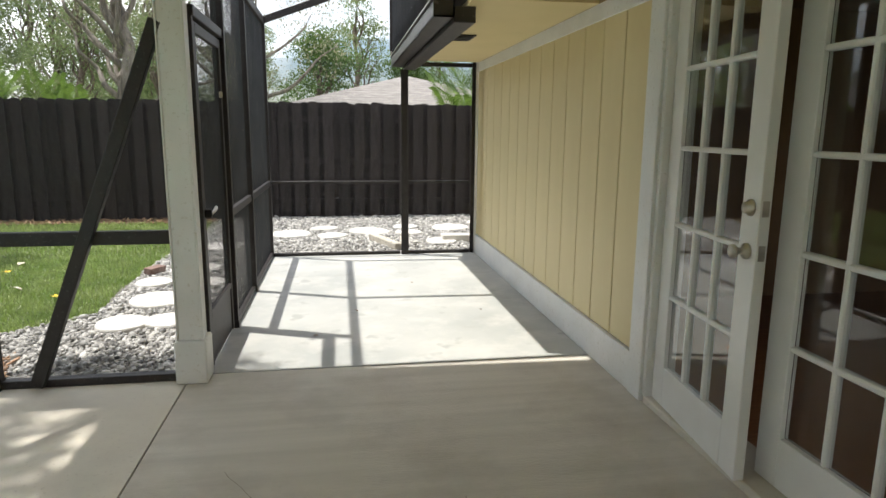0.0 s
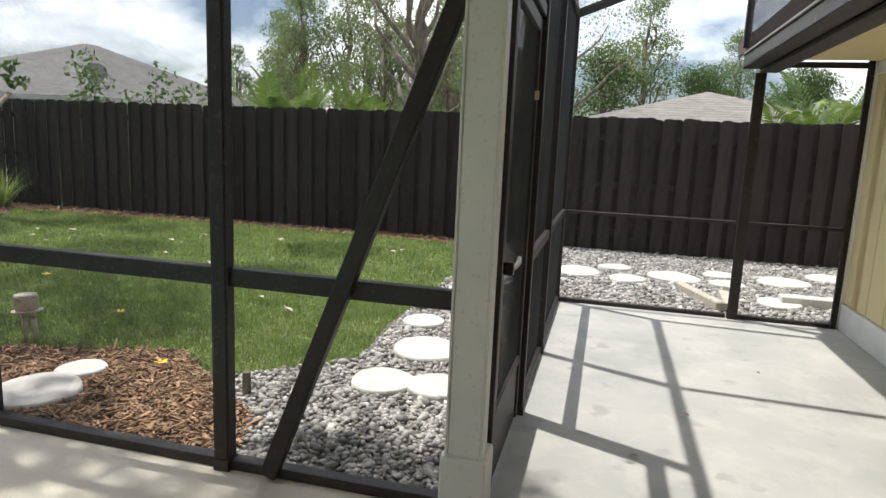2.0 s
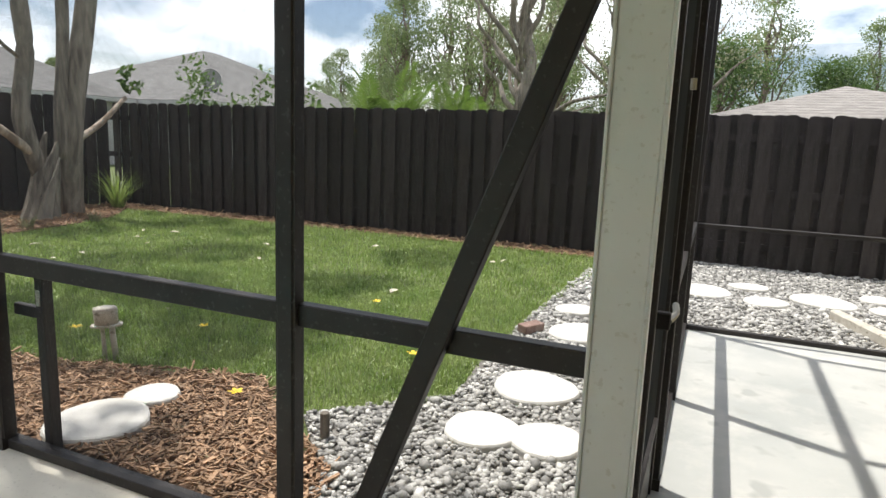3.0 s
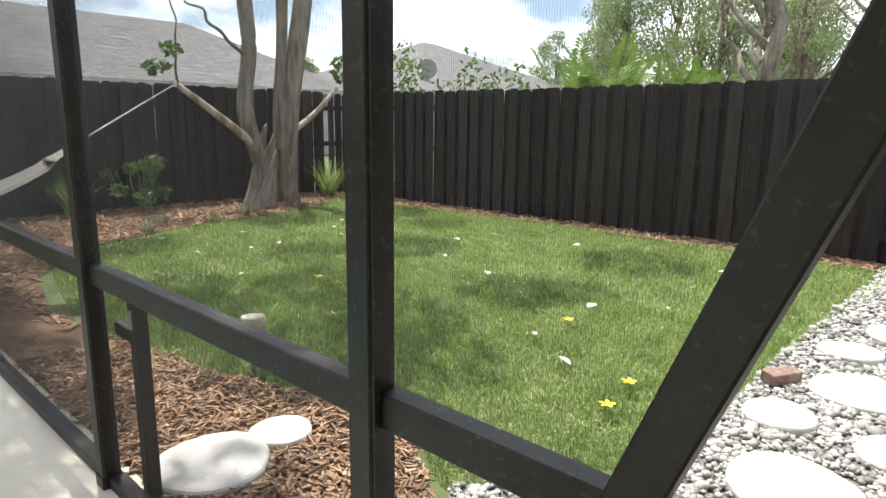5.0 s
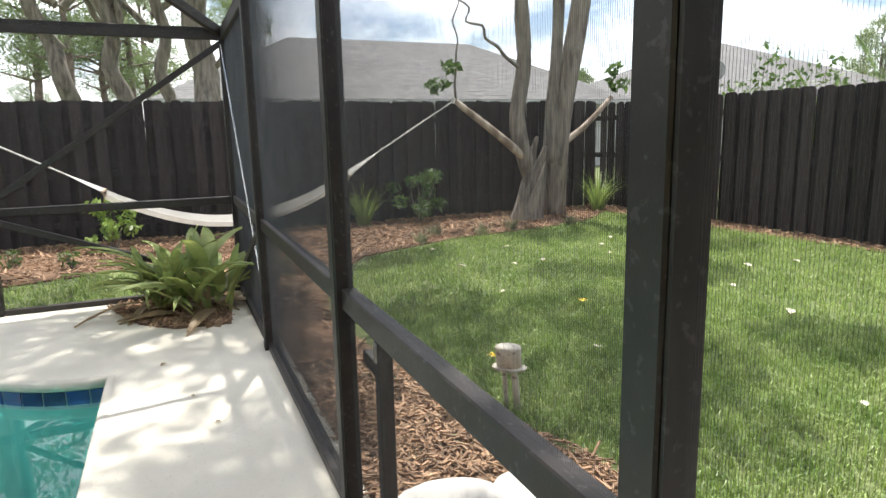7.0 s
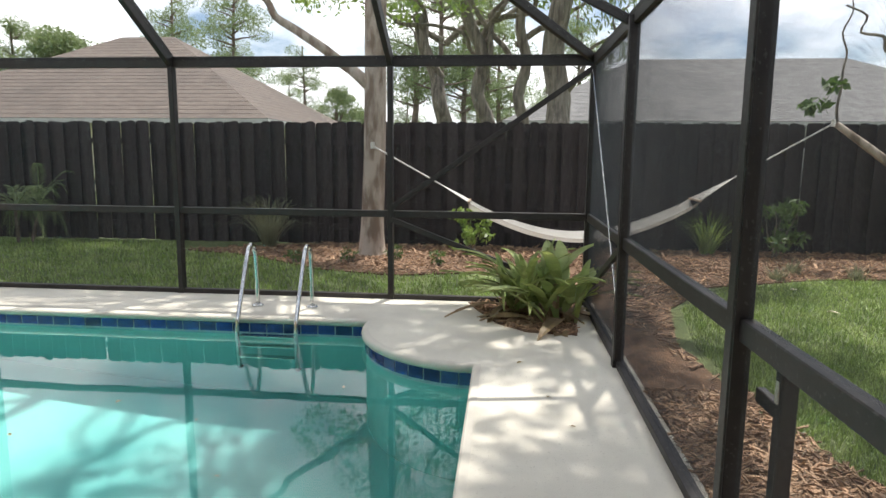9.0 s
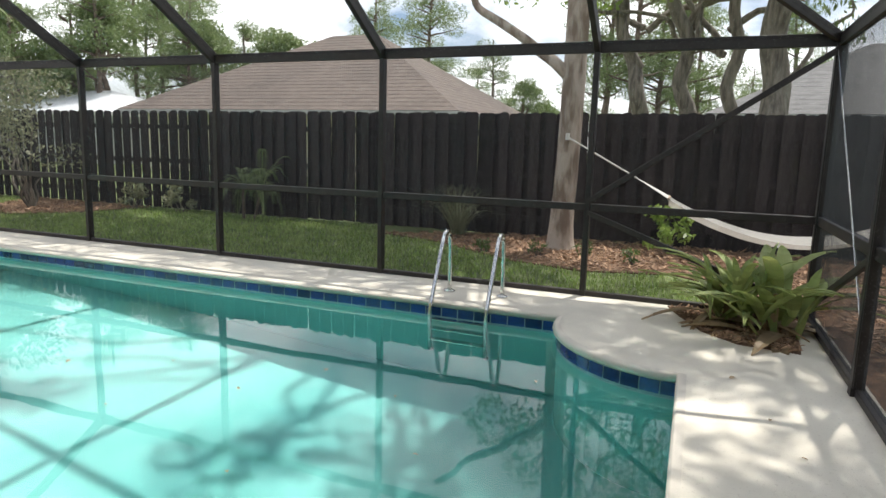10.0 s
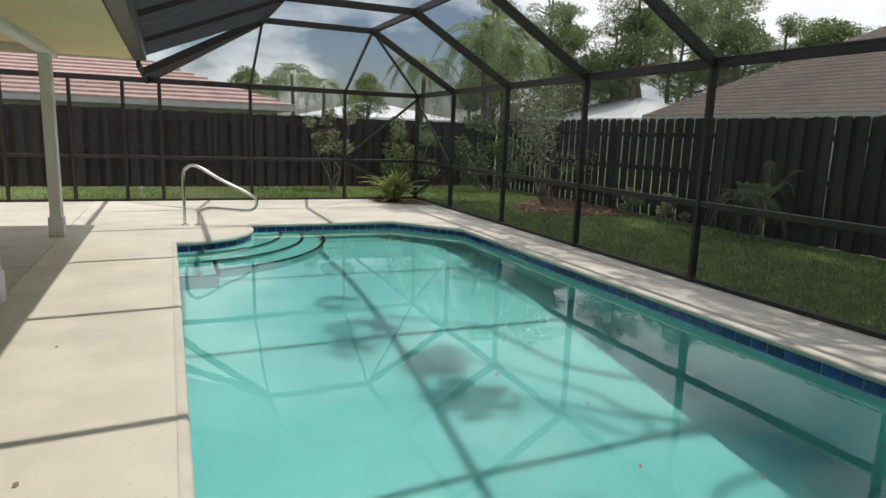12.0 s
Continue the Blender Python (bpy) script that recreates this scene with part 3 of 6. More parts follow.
# room behind the glass; unseen opening in its east wall added to let daylight in
room = structure(new("room"), "dim brown-walled room behind the french doors", "room")
part("room_floor", box(HX + 0.17, 6.0, -2.0, HY + 2.0, -0.02, 0.02), WOODFLOOR, room, "reddish wood floor")
for y0, y1, z0, z1 in ((-2.0, -1.6, 0.021, 2.43), (1.9, HY + 1.9, 0.021, 2.43), (-1.6, 1.9, 0.021, 0.3), (-1.6, 1.9, 2.15, 2.43)):
    part("room_wall", box(5.9, 6.0, y0, y1, z0, z1), INSIDE, room)
part("room_wall", box(HX + 0.17, 5.9, HY + 1.9, HY + 2.0, 0.021, 2.5), INSIDE, room)
part("room_wall", box(HX + 0.17, 5.9, -2.0, -1.9, 0.021, 2.5), INSIDE, room)
part("room_ceiling", box(HX + 0.17, 6.0, -2.0, HY + 2.0, 2.44, 2.5), INSIDE, room)


# ---- screen enclosure ----
def screen_sheet(corners):
    """Screen cloth stretched over four corners (two low, two high), with its upright threads standing proud."""
    a, b, c, d = [Vector(p) for p in corners]
    verts, faces = [a, b, c, d], [(0, 1, 2, 3)]
    return verts, faces, (a, b, c, d)


def screen(parent, corners, strands=True, pitch=0.0045, depth=0.0006):
    verts, faces, (a, b, c, d) = screen_sheet(corners)
    sh = quads("screen", verts, faces, SCREEN, parent, "fine dark insect screen")
    if strands:
        n = max(2, int((b - a).length / pitch))
        nrm = (b - a).cross(d - a).normalized() * depth / 2
        v, f = [], []
        for i in range(1, n):
            lo, hi = a.lerp(b, i / n), d.lerp(c, i / n)
            k = len(v)
            v += [lo - nrm, lo + nrm, hi + nrm, hi - nrm]
            f.append((k, k + 1, k + 2, k + 3))
        st = quads("threads", v, f, STRAND, sh)
        st["kind"] = "stuff"
    return sh


cage = thing("pool_enclosure", "dark bronze aluminium screen enclosure over the pool", "screen enclosure")


def member(name, a, b, w=0.05, h=0.08, up=(0, 0, 1)):
    return part(name, bar(a, b, w, h, 0.004, up), BRONZE, cage)


def post(x, y, top, w=0.05, h=0.08, z0=0.0, along="x"):
    p = part("post", box(x - w / 2, x + w / 2, y - h / 2, y + h / 2, z0, top, 0.004), BRONZE, cage)
    bm = box(x - w / 2 - 0.004, x + w / 2 + 0.004, y - h / 2 - 0.004, y + h / 2 + 0.004, z0, z0 + 0.05)
    part("foot_bracket", bm, BRONZE, p)
    # screen spline channel down the face
    for s in (-1, 1):
        if along == "x":
            part("spline", box(x + s * (w / 2 + 0.003) - 0.004, x + s * (w / 2 + 0.003) + 0.004, y - 0.028, y - 0.012, z0 + 0.05, top), BRONZE, p)
    return p


# north wall
NORTH = [-1.00, -2.008, -3.55, -5.62, WX]
for x in NORTH[1:4]:
    post(x, NY - 0.015, TOP, 0.062, 0.068)
post(WX, NY, TOP, 0.08, 0.08)
for x0, x1 in zip(NORTH, NORTH[1:]):
    part("rail", box(x1 + 0.027, x0 - 0.027, NY - 0.025, NY + 0.025, RAIL - 0.04, RAIL + 0.035, 0.004), BRONZE, cage)
    part("sill", box(x1 + 0.03, x0 - 0.03, NY - 0.03, NY + 0.03, 0.0, 0.045, 0.003), BRONZE, cage)
    for z0, z1 in ((0.045, RAIL - 0.04), (RAIL + 0.035, TOP - 0.05)):
        screen(cage, [(x0 - 0.025, NY, z0), (x1 + 0.025, NY, z0), (x1 + 0.025, NY, z1), (x0 - 0.025, NY, z1)])
member("head_beam", (-1.0, NY, TOP), (WX, NY, TOP), 0.05, 0.10)
member("brace", (-1.785, NY - 0.045, 0.02), (-1.03, NY - 0.045, 1.98), 0.07, 0.05, (0, 1, 0))
short = part("short_post", box(-3.365, -3.315, NY + 0.035, NY + 0.085, 0.0, RAIL - 0.05, 0.004), BRONZE, cage, "short post with a chipped latch plate")
part("latch_plate", box(-3.352, -3.328, NY + 0.030, NY + 0.034, 0.66, 0.73, 0.001), PIPE, short)
part("link_rail", box(-3.515, -3.366, NY + 0.04, NY + 0.07, 0.60, 0.65, 0.003), BRONZE, cage)

# west wall
for y in WEST_POSTS:
    post(WX, y, TOP, 0.08, 0.05, along="y")
post(WX, SY, TOP, 0.08, 0.08)
stops = [NY] + WEST_POSTS + [SY]
for y0, y1 in zip(stops, stops[1:]):
    part("rail", box(WX - 0.025, WX + 0.025, y1 + 0.027, y0 - 0.027, RAIL - 0.035, RAIL + 0.03, 0.004), BRONZE, cage)
    part("sill", box(WX - 0.03, WX + 0.03, y1 + 0.03, y0 - 0.03, 0.0, 0.045, 0.003), BRONZE, cage)
    for z0, z1 in ((0.045, RAIL - 0.035), (RAIL + 0.03, TOP - 0.05)):
        screen(cage, [(WX, y0 - 0.025, z0), (WX, y1 + 0.025, z0), (WX, y1 + 0.025, z1), (WX, y0 - 0.025, z1)], pitch=0.008, depth=0.0009)
member("head_beam", (WX, NY, TOP), (WX, SY, TOP), 0.05, 0.10)

# south wall
for x in SOUTH_POSTS:
    post(x, SY, TOP, 0.05, 0.08)
stops = [WX] + SOUTH_POSTS + [0.35, HX]
for x0, x1 in zip(stops, stops[1:]):
    part("rail", box(x0 + 0.027, x1 - 0.027, SY - 0.025, SY + 0.025, RAIL - 0.035, RAIL + 0.03, 0.004), BRONZE, cage)
    part("sill", box(x0 + 0.03, x1 - 0.03, SY - 0.03, SY + 0.03, 0.0, 0.045, 0.003), BRONZE, cage)
    for z0, z1 in ((0.045, RAIL - 0.035), (RAIL + 0.03, TOP - 0.05)):
        screen(cage, [(x0 + 0.025, SY, z0), (x1 - 0.025, SY, z0), (x1 - 0.025, SY, z1), (x0 + 0.025, SY, z1)], pitch=0.010, depth=0.0011)
post(0.35, SY, TOP, 0.05, 0.08)
member("head_beam", (WX, SY, TOP), (HX, SY, TOP), 0.05, 0.10)
member("head_beam", (EX, -7.45, TOP + 0.02), (EX, SY, TOP + 0.02), 0.05, 0.10)

# corner braces: from the corner's head to the next post's rail and down to the corner's foot
for corner, other in (((WX, NY), (WX, 1.83)), ((WX, NY), (-5.62, NY)), ((WX, SY), (WX, -8.92)), ((WX, SY), (-5.79, SY))):
    off = Vector((0.0, 0.0, 0.0))
    c, o = Vector((*corner, 0)) + off, Vector((*other, 0)) + off
    inward = Vector((0.035, 0, 0)) if corner[0] == other[0] else Vector((0, -0.035 if corner[1] > 0 else 0.035, 0))
    if corner[0] != other[0] and corner[1] > 0:
        part("brace_cable", tube([c + inward + Vector((0.05, 0, TOP - 0.08)), o + inward + Vector((0, 0, RAIL - 0.45))], 0.005, 7), STEEL, cage, "thin pale steel brace cable")
    else:
        member("brace", c + inward + Vector((0, 0, TOP - 0.06)), o + inward + Vector((0, 0, RAIL + 0.05)), 0.03, 0.05)
    member("brace", o + inward + Vector((0, 0, RAIL - 0.05)), c + inward + Vector((0, 0, 0.08)), 0.03, 0.05)

# roof: mansard with a flat top
for y in WEST_POSTS:
    member("roof_beam", (WX, y, TOP), (RX0, y, RIDGE), 0.05, 0.12)
    member("roof_beam", (RX0, y, RIDGE), (RX1, y, RIDGE), 0.05, 0.10)
    member("roof_beam", (RX1, y, RIDGE), (EX, y, LANAI_Z + 0.17 if y > -7.4 else TOP), 0.05, 0.12)
for x in (RX0, RX1):
    member("ridge_beam", (x, RY1, RIDGE), (x, RY0, RIDGE), 0.05, 0.10)
    member("roof_beam", (x, RY0, RIDGE), (x, SY, TOP), 0.04, 0.06)
    member("roof_beam", (x, RY1, RIDGE), (x, NY, TOP), 0.04, 0.06)
member("hip_beam", (WX, NY, TOP), (RX0, RY1, RIDGE), 0.045, 0.08)
member("hip_beam", (WX, SY, TOP), (RX0, RY0, RIDGE), 0.035, 0.05)
member("hip_beam", (EX, NY, TOP), (RX1, RY1, RIDGE), 0.045, 0.08)
member("hip_beam", (EX, SY, TOP), (RX1, RY0, RIDGE), 0.05, 0.14)
ys = WEST_POSTS
for y0, y1 in zip(ys, ys[1:]):
    screen(cage, [(WX, y0, TOP), (WX, y1, TOP), (RX0, y1, RIDGE), (RX0, y0, RIDGE)], False)
    screen(cage, [(RX0, y0, RIDGE), (RX0, y1, RIDGE), (RX1, y1, RIDGE), (RX1, y0, RIDGE)], False)
    screen(cage, [(RX1, y0, RIDGE), (RX1, y1, RIDGE), (EX, y1, LANAI_Z + 0.17), (EX, y0, LANAI_Z + 0.17)], True, 0.014, 0.003)
screen(cage, [(WX, SY, TOP), (RX0, SY, TOP), (RX0, RY0, RIDGE), (RX0, RY0, RIDGE - 0.001)], False)
screen(cage, [(RX0, SY, TOP), (RX1, SY, TOP), (RX1, RY0, RIDGE), (RX0, RY0, RIDGE)], False)
screen(cage, [(RX1, SY, TOP), (EX, SY, TOP), (RX1, RY0, RIDGE), (RX1, RY0, RIDGE - 0.001)], False)
screen(cage, [(WX, NY, TOP), (RX0, NY, TOP), (RX0, RY1, RIDGE), (RX0, RY1, RIDGE - 0.001)], False)
screen(cage, [(RX0, NY, TOP), (RX1, NY, TOP), (RX1, RY1, RIDGE), (RX0, RY1, RIDGE)], False)
screen(cage, [(WX, SY, TOP), (WX, RY0, TOP), (RX0, RY0, RIDGE), (RX0, RY0, RIDGE - 0.001)], False)
screen(cage, [(WX, NY, TOP), (WX, RY1, TOP), (RX0, RY1, RIDGE), (RX0, RY1, RIDGE - 0.001)], False)

# side passage
pas = cage
cage = thing("passage_enclosure", "dark bronze aluminium screen walls of the side passage", "screen enclosure")
AT = 2.58
for y in (4.70, 5.77, AY):
    post(AX, y, AT, 0.08 if y < AY else 0.06, 0.052, along="y")
part("door_jamb", box(AX - 0.02, AX + 0.02, 3.80, 3.835, 0.0, 2.06, 0.003), BRONZE, cage)
for y0, y1 in ((4.70, 5.77), (5.77, AY)):
    part("rail", box(AX - 0.025, AX + 0.03, y0 + 0.027, y1 - 0.027, RAIL - 0.03, RAIL + 0.03, 0.004), BRONZE, cage)
    part("sill", box(AX - 0.03, AX + 0.03, y0 + 0.03, y1 - 0.03, 0.0, 0.05, 0.003), BRONZE, cage)
    for z0, z1 in ((0.05, RAIL - 0.03), (RAIL + 0.03, AT - 0.04)):
        screen(cage, [(AX, y0 + 0.025, z0), (AX, y1 - 0.025, z0), (AX, y1 - 0.025, z1), (AX, y0 + 0.025, z1)])
member("head_beam", (AX, 3.83, AT), (AX, AY, AT), 0.05, 0.08)
member("door_head", (AX, 3.80, 2.06), (AX, 4.70, 2.06), 0.06, 0.06)
screen(cage, [(AX, 3.83, 2.09), (AX, 4.67, 2.09), (AX, 4.67, AT - 0.04), (AX, 3.83, AT - 0.04)])
post(0.635, AY - 0.01, 2.10, 0.07, 0.07)
post(HX - 0.055, AY, 2.24, 0.03, 0.05)
for x0, x1 in ((AX, 0.61), (0.61, HX - 0.055)):
    part("rail", box(x0 + 0.03, x1 - 0.028, AY - 0.02, AY + 0.02, RAIL - 0.01, RAIL + 0.02, 0.003), BRONZE, cage)
    part("sill", box(x0 + 0.03, x1 - 0.028, AY - 0.025, AY + 0.025, 0.0, 0.035, 0.003), BRONZE, cage)
    screen(cage, [(x0 + 0.025, AY, 0.035), (x1 - 0.025, AY, 0.035), (x1 - 0.025, AY, 2.2), (x0 + 0.025, AY, 2.2)], False)
member("head_beam", (0.76, AY, 2.17), (HX - 0.03, AY, 2.17), 0.04, 0.045)
member("rafter", (AX, AY, AT), (0.50, AY, 3.10), 0.05, 0.07)
member("riser_post", (0.50, AY, 2.3), (0.50, AY, 3.10), 0.05, 0.05)
member("rafter", (AX, 5.77, AT), (0.50, 5.77, 3.10), 0.05, 0.07)
screen(cage, [(0.50, 4.13, 2.27), (0.50, AY, 2.27), (0.50, AY, 3.08), (0.50, 4.13, 3.08)])
screen(cage, [(AX, 3.83, AT), (AX, AY, AT), (0.50, AY, 3.10), (0.50, 3.83, 3.10)], False)
cage = pas

sdoor = thing("screen_door", "dark bronze screen door with a solid kick panel, closed", "door", at=pose(AX, 3.845, 0.015))
part("stile", box(-0.015, 0.015, 0.0, 0.055, 0, 2.0, 0.003), BRONZE, sdoor)
part("stile", box(-0.015, 0.015, 0.755, 0.81, 0, 2.0, 0.003), BRONZE, sdoor)
part("top_rail", box(-0.015, 0.015, 0.055, 0.755, 1.94, 2.0, 0.003), BRONZE, sdoor)
part("mid_rail", box(-0.015, 0.015, 0.055, 0.755, 0.30, 0.34, 0.003), BRONZE, sdoor)
part("kick_panel", box(-0.006, 0.006, 0.055, 0.755, 0.0, 0.30), BRONZE, sdoor)
s_ = screen(sdoor, [(0, 0.05, 0.34), (0, 0.76, 0.34), (0, 0.76, 1.94), (0, 0.05, 1.94)])
h_ = part("handle", bar((0.015, 0.03, 0.93), (0.055, 0.03, 0.93), 0.03, 0.05), BRONZE, sdoor, "lever latch handle")
part("lever", tube(arc_points([(0.05, 0.03, 0.93), (0.065, 0.07, 0.945), (0.06, 0.13, 0.955)]), 0.010, 8), NICKEL, h_, "worn metal lever")
part("closer", tube([(0.02, 0.72, 1.62), (0.02, 0.72, 1.66)], 0.012, 8), NICKEL, sdoor)


# ---- fences ----
def picket_mesh(width, height):
    """A fence board with clipped corners at its head."""
    bm = bmesh.new()
    w, c = width / 2, 0.042
    prof = [(-w, 0.0), (w, 0.0), (w, height - c), (w - c * 0.45, height - c * 0.25), (w - c * 1.3, height), (-w + c * 1.3, height), (-w + c * 0.45, height - c * 0.25), (-w, height - c)]
    a = [bm.verts.new((x, 0.009, z)) for x, z in prof]
    b = [bm.verts.new((x, -0.009, z)) for x, z in prof]
    bm.faces.new(a[::-1])
    bm.faces.new(b)
    for i in range(8):
        bm.faces.new((a[i], a[(i + 1) % 8], b[(i + 1) % 8], b[i]))
    bmesh.ops.recalc_face_normals(bm, faces=bm.faces)
    me = bpy.data.meshes.new("picket")
    bm.to_mesh(me)
    bm.free()
    me.materials.append(FENCE)
    return me


def fence(name, start, turn, length, label, pitch=0.285, width=0.166, height=1.82):
    """Board-on-board fence: boards in turn on the two faces of three rails, with posts between."""
    f = tagged(structure(new(name), label, "fence"))
    f.matrix_world = pose(start[0], start[1], -0.02, 0, 0, turn)
    me = picket_mesh(width, height)
    rng = random.Random(name)
    n = int(length / pitch)
    for i in range(n):
        for side in (-1, 1):
            ob = new("picket", me)
            ob.parent = f
            x = (i + (0.25 if side < 0 else 0.75)) * pitch
            ob.matrix_local = pose(x + rng.uniform(-0.008, 0.008), side * 0.030, rng.uniform(-0.012, 0.018), 0, rng.uniform(-0.5, 0.5), rng.uniform(-1.5, 1.5))
    for z in (0.28, 0.95, 1.62):
        part("rail", box(0, length, -0.020, 0.020, z - 0.045, z + 0.045), FENCE, f)
    k = 0.6
    while k < length:
        part("fence_post", box(k - 0.045, k + 0.045, -0.012, 0.07, 0, 1.78), FENCE, f)
        k += 2.4
    return f


fence("fence_north", (-11.35, 10.75), 0, 14.9, "dark brown board-on-board wooden fence behind the lawn", 0.245, 0.166, 1.89)
fence("fence_west", (-11.3, -14.2), 90, 24.9, "dark brown board-on-board wooden fence along the pool side", 0.25, 0.154, 1.93)
fence("fence_south", (-11.2, -14.2), 0, 18.1, "dark brown board-on-board wooden fence at the far end", 0.285, 0.176)


# ---- plants ----
def leaf_cloud(centres, radii, count, size, seed, flat=0.75, aspect=2.2, droop=0.0):
    """Many small leaf blades scattered through overlapping clumps."""
    rng = np.random.default_rng(seed)
    c, r = np.asarray(centres, float), np.asarray(radii, float)
    w = r ** 2 / (r ** 2).sum()
    k = rng.choice(len(c), count, p=w)
    d = rng.normal(size=(count, 3))
    d /= np.linalg.norm(d, axis=1)[:, None]
    rad = r[k] * rng.uniform(0.35, 1.08, count) ** 0.6
    p = c[k] + d * rad[:, None] * np.array([1, 1, flat])
    u = rng.normal(size=(count, 3))
    u[:, 2] -= droop
    u /= np.linalg.norm(u, axis=1)[:, None]
    v = np.cross(u, rng.normal(size=(count, 3)))
    v /= np.linalg.norm(v, axis=1)[:, None]
    s = size * rng.uniform(0.6, 1.35, count)
    u, v = u * s[:, None] / 2, v * (s / aspect)[:, None] / 2
    pts = np.stack([p - u, p + v, p + u, p - v], 1).reshape(-1, 3)
    return pts.tolist(), np.arange(4 * count).reshape(-1, 4).tolist()


def crooked(a, b, r0, r1, seed, wobble=0.06, n=7):
    rng = random.Random(seed)
    a, b = Vector(a), Vector(b)
    ln = (b - a).length
    pts = [a.lerp(b, i / n) + (Vector((rng.uniform(-1, 1), rng.uniform(-1, 1), rng.uniform(-0.4, 0.4))) * wobble * ln * (0 if i in (0, n) else 1)) for i in range(n + 1)]
    pts = arc_points(pts, 3)
    m = len(pts) - 1
    return tube(pts, [r0 + (r1 - r0) * i / m for i in range(m + 1)], 9)


def broadleaf(name, label, at, height, spread, seed, leaf, bark, leaves=5000, size=0.16, trunk_r=0.16, bare=0.45, clumps=26, group="", flat=0.7, droop=0.2):
    """A tree with a forked trunk and an uneven crown with gaps."""
    rng = random.Random(seed)
    t = thing(name, label, "tree", group, pose(*at, 0, 0, rng.uniform(0, 360)))
    top = Vector((rng.uniform(-0.1, 0.1) * spread, rng.uniform(-0.1, 0.1) * spread, height * 0.82))
    bm = crooked((0, 0, -0.1), top, trunk_r, trunk_r * 0.25, seed, 0.03)
    cs, rs = [], []
    for i in range(clumps):
        a = rng.uniform(0, 6.28)
        hh = rng.uniform(bare, 1.0)
        prof = math.sin(min(1, (1.05 - hh) / (1.05 - bare) * 1.15) * 1.5)
        d = spread * (0.25 + 0.75 * rng.random()) * prof
        c = Vector((math.cos(a) * d, math.sin(a) * d, height * hh))
        cs.append(c)
        rs.append(spread * rng.uniform(0.18, 0.34))
        if i % 2 == 0:
            root = top * max(0.3, min(0.92, hh - 0.22))
            merge(bm, crooked(root, c, trunk_r * 0.32, trunk_r * 0.05, seed * 31 + i, 0.07, 5))
    part("trunk", bm, bark, t, smooth=True)
    v, f = leaf_cloud(cs, rs, leaves, size, seed, flat, 2.0, droop)
    quads("crown", v, f, leaf, t)
    return t


def frond_mesh(v, f, base, yaw, length, rise, droop, leaflet, n=22, width=0.028, fold=0.35):
    """Adds one feathered frond to lists of points and faces."""
    prev = None
    d = Vector((math.cos(yaw), math.sin(yaw), 0))
    side = Vector((-d.y, d.x, 0))
    for i in range(n + 1):
        t = i / n
        p = Vector(base) + d * (length * t * (1 - 0.18 * droop * t)) + Vector((0, 0, rise * t * length - droop * t * t * length))
        if prev is not None:
            k = len(v)
            w = 0.012 * (1 - 0.7 * t)
            v += [prev - side * w, prev + side * w, p + side * w, p - side * w]
            f.append((k, k + 1, k + 2, k + 3))
            if t > 0.14:
                tang = (p - prev).normalized()
                ll = leaflet * math.sin(min(1.0, 0.25 + t * 0.9) * 2.7)
                for s in (-1, 1):
                    tip = p + (side * s * 0.8 + tang * 0.75 + Vector((0, 0, fold - 0.5 * t))).normalized() * ll
                    k = len(v)
                    mid = p.lerp(tip, 0.45) + Vector((0, 0, 0.03 * ll))
                    v += [p, mid + tang * width * 0.6, tip - Vector((0, 0, 0.18 * ll)), mid - tang * width * 0.6]
                    f.append((k, k + 1, k + 2, k + 3))
        prev = p


def palm(name, label, at, stems, fronds, length, height, leaf, seed, leaflet=0.32, group="", trunk_r=0.06, droop=0.9, rise=1.0, width=0.028):
    rng = random.Random(seed)
    t = thing(name, label, "palm", group, pose(*at))
    bm = bmesh.new()
    v, f = [], []
    for s in range(stems):
        a, d = rng.uniform(0, 6.28), (0.0 if stems == 1 else rng.uniform(0.1, 0.55))
        hh = height * rng.uniform(0.7, 1.0) if stems > 1 else height
        foot, head = Vector((math.cos(a) * d * 0.5, math.sin(a) * d * 0.5, -0.05)), Vector((math.cos(a) * d, math.sin(a) * d, hh))
        merge(bm, crooked(foot, head, trunk_r, trunk_r * 0.7, seed + s, 0.02, 4))
        for i in range(fronds):
            frond_mesh(v, f, head, rng.uniform(0, 6.28), length * rng.uniform(0.75, 1.1), rise * rng.uniform(0.35, 1.25), droop * rng.uniform(0.7, 1.2), leaflet, 20, width)
    part("trunk", bm, PINE_BARK, t, smooth=True)
    quads("fronds", v, f, leaf, t)
    return t


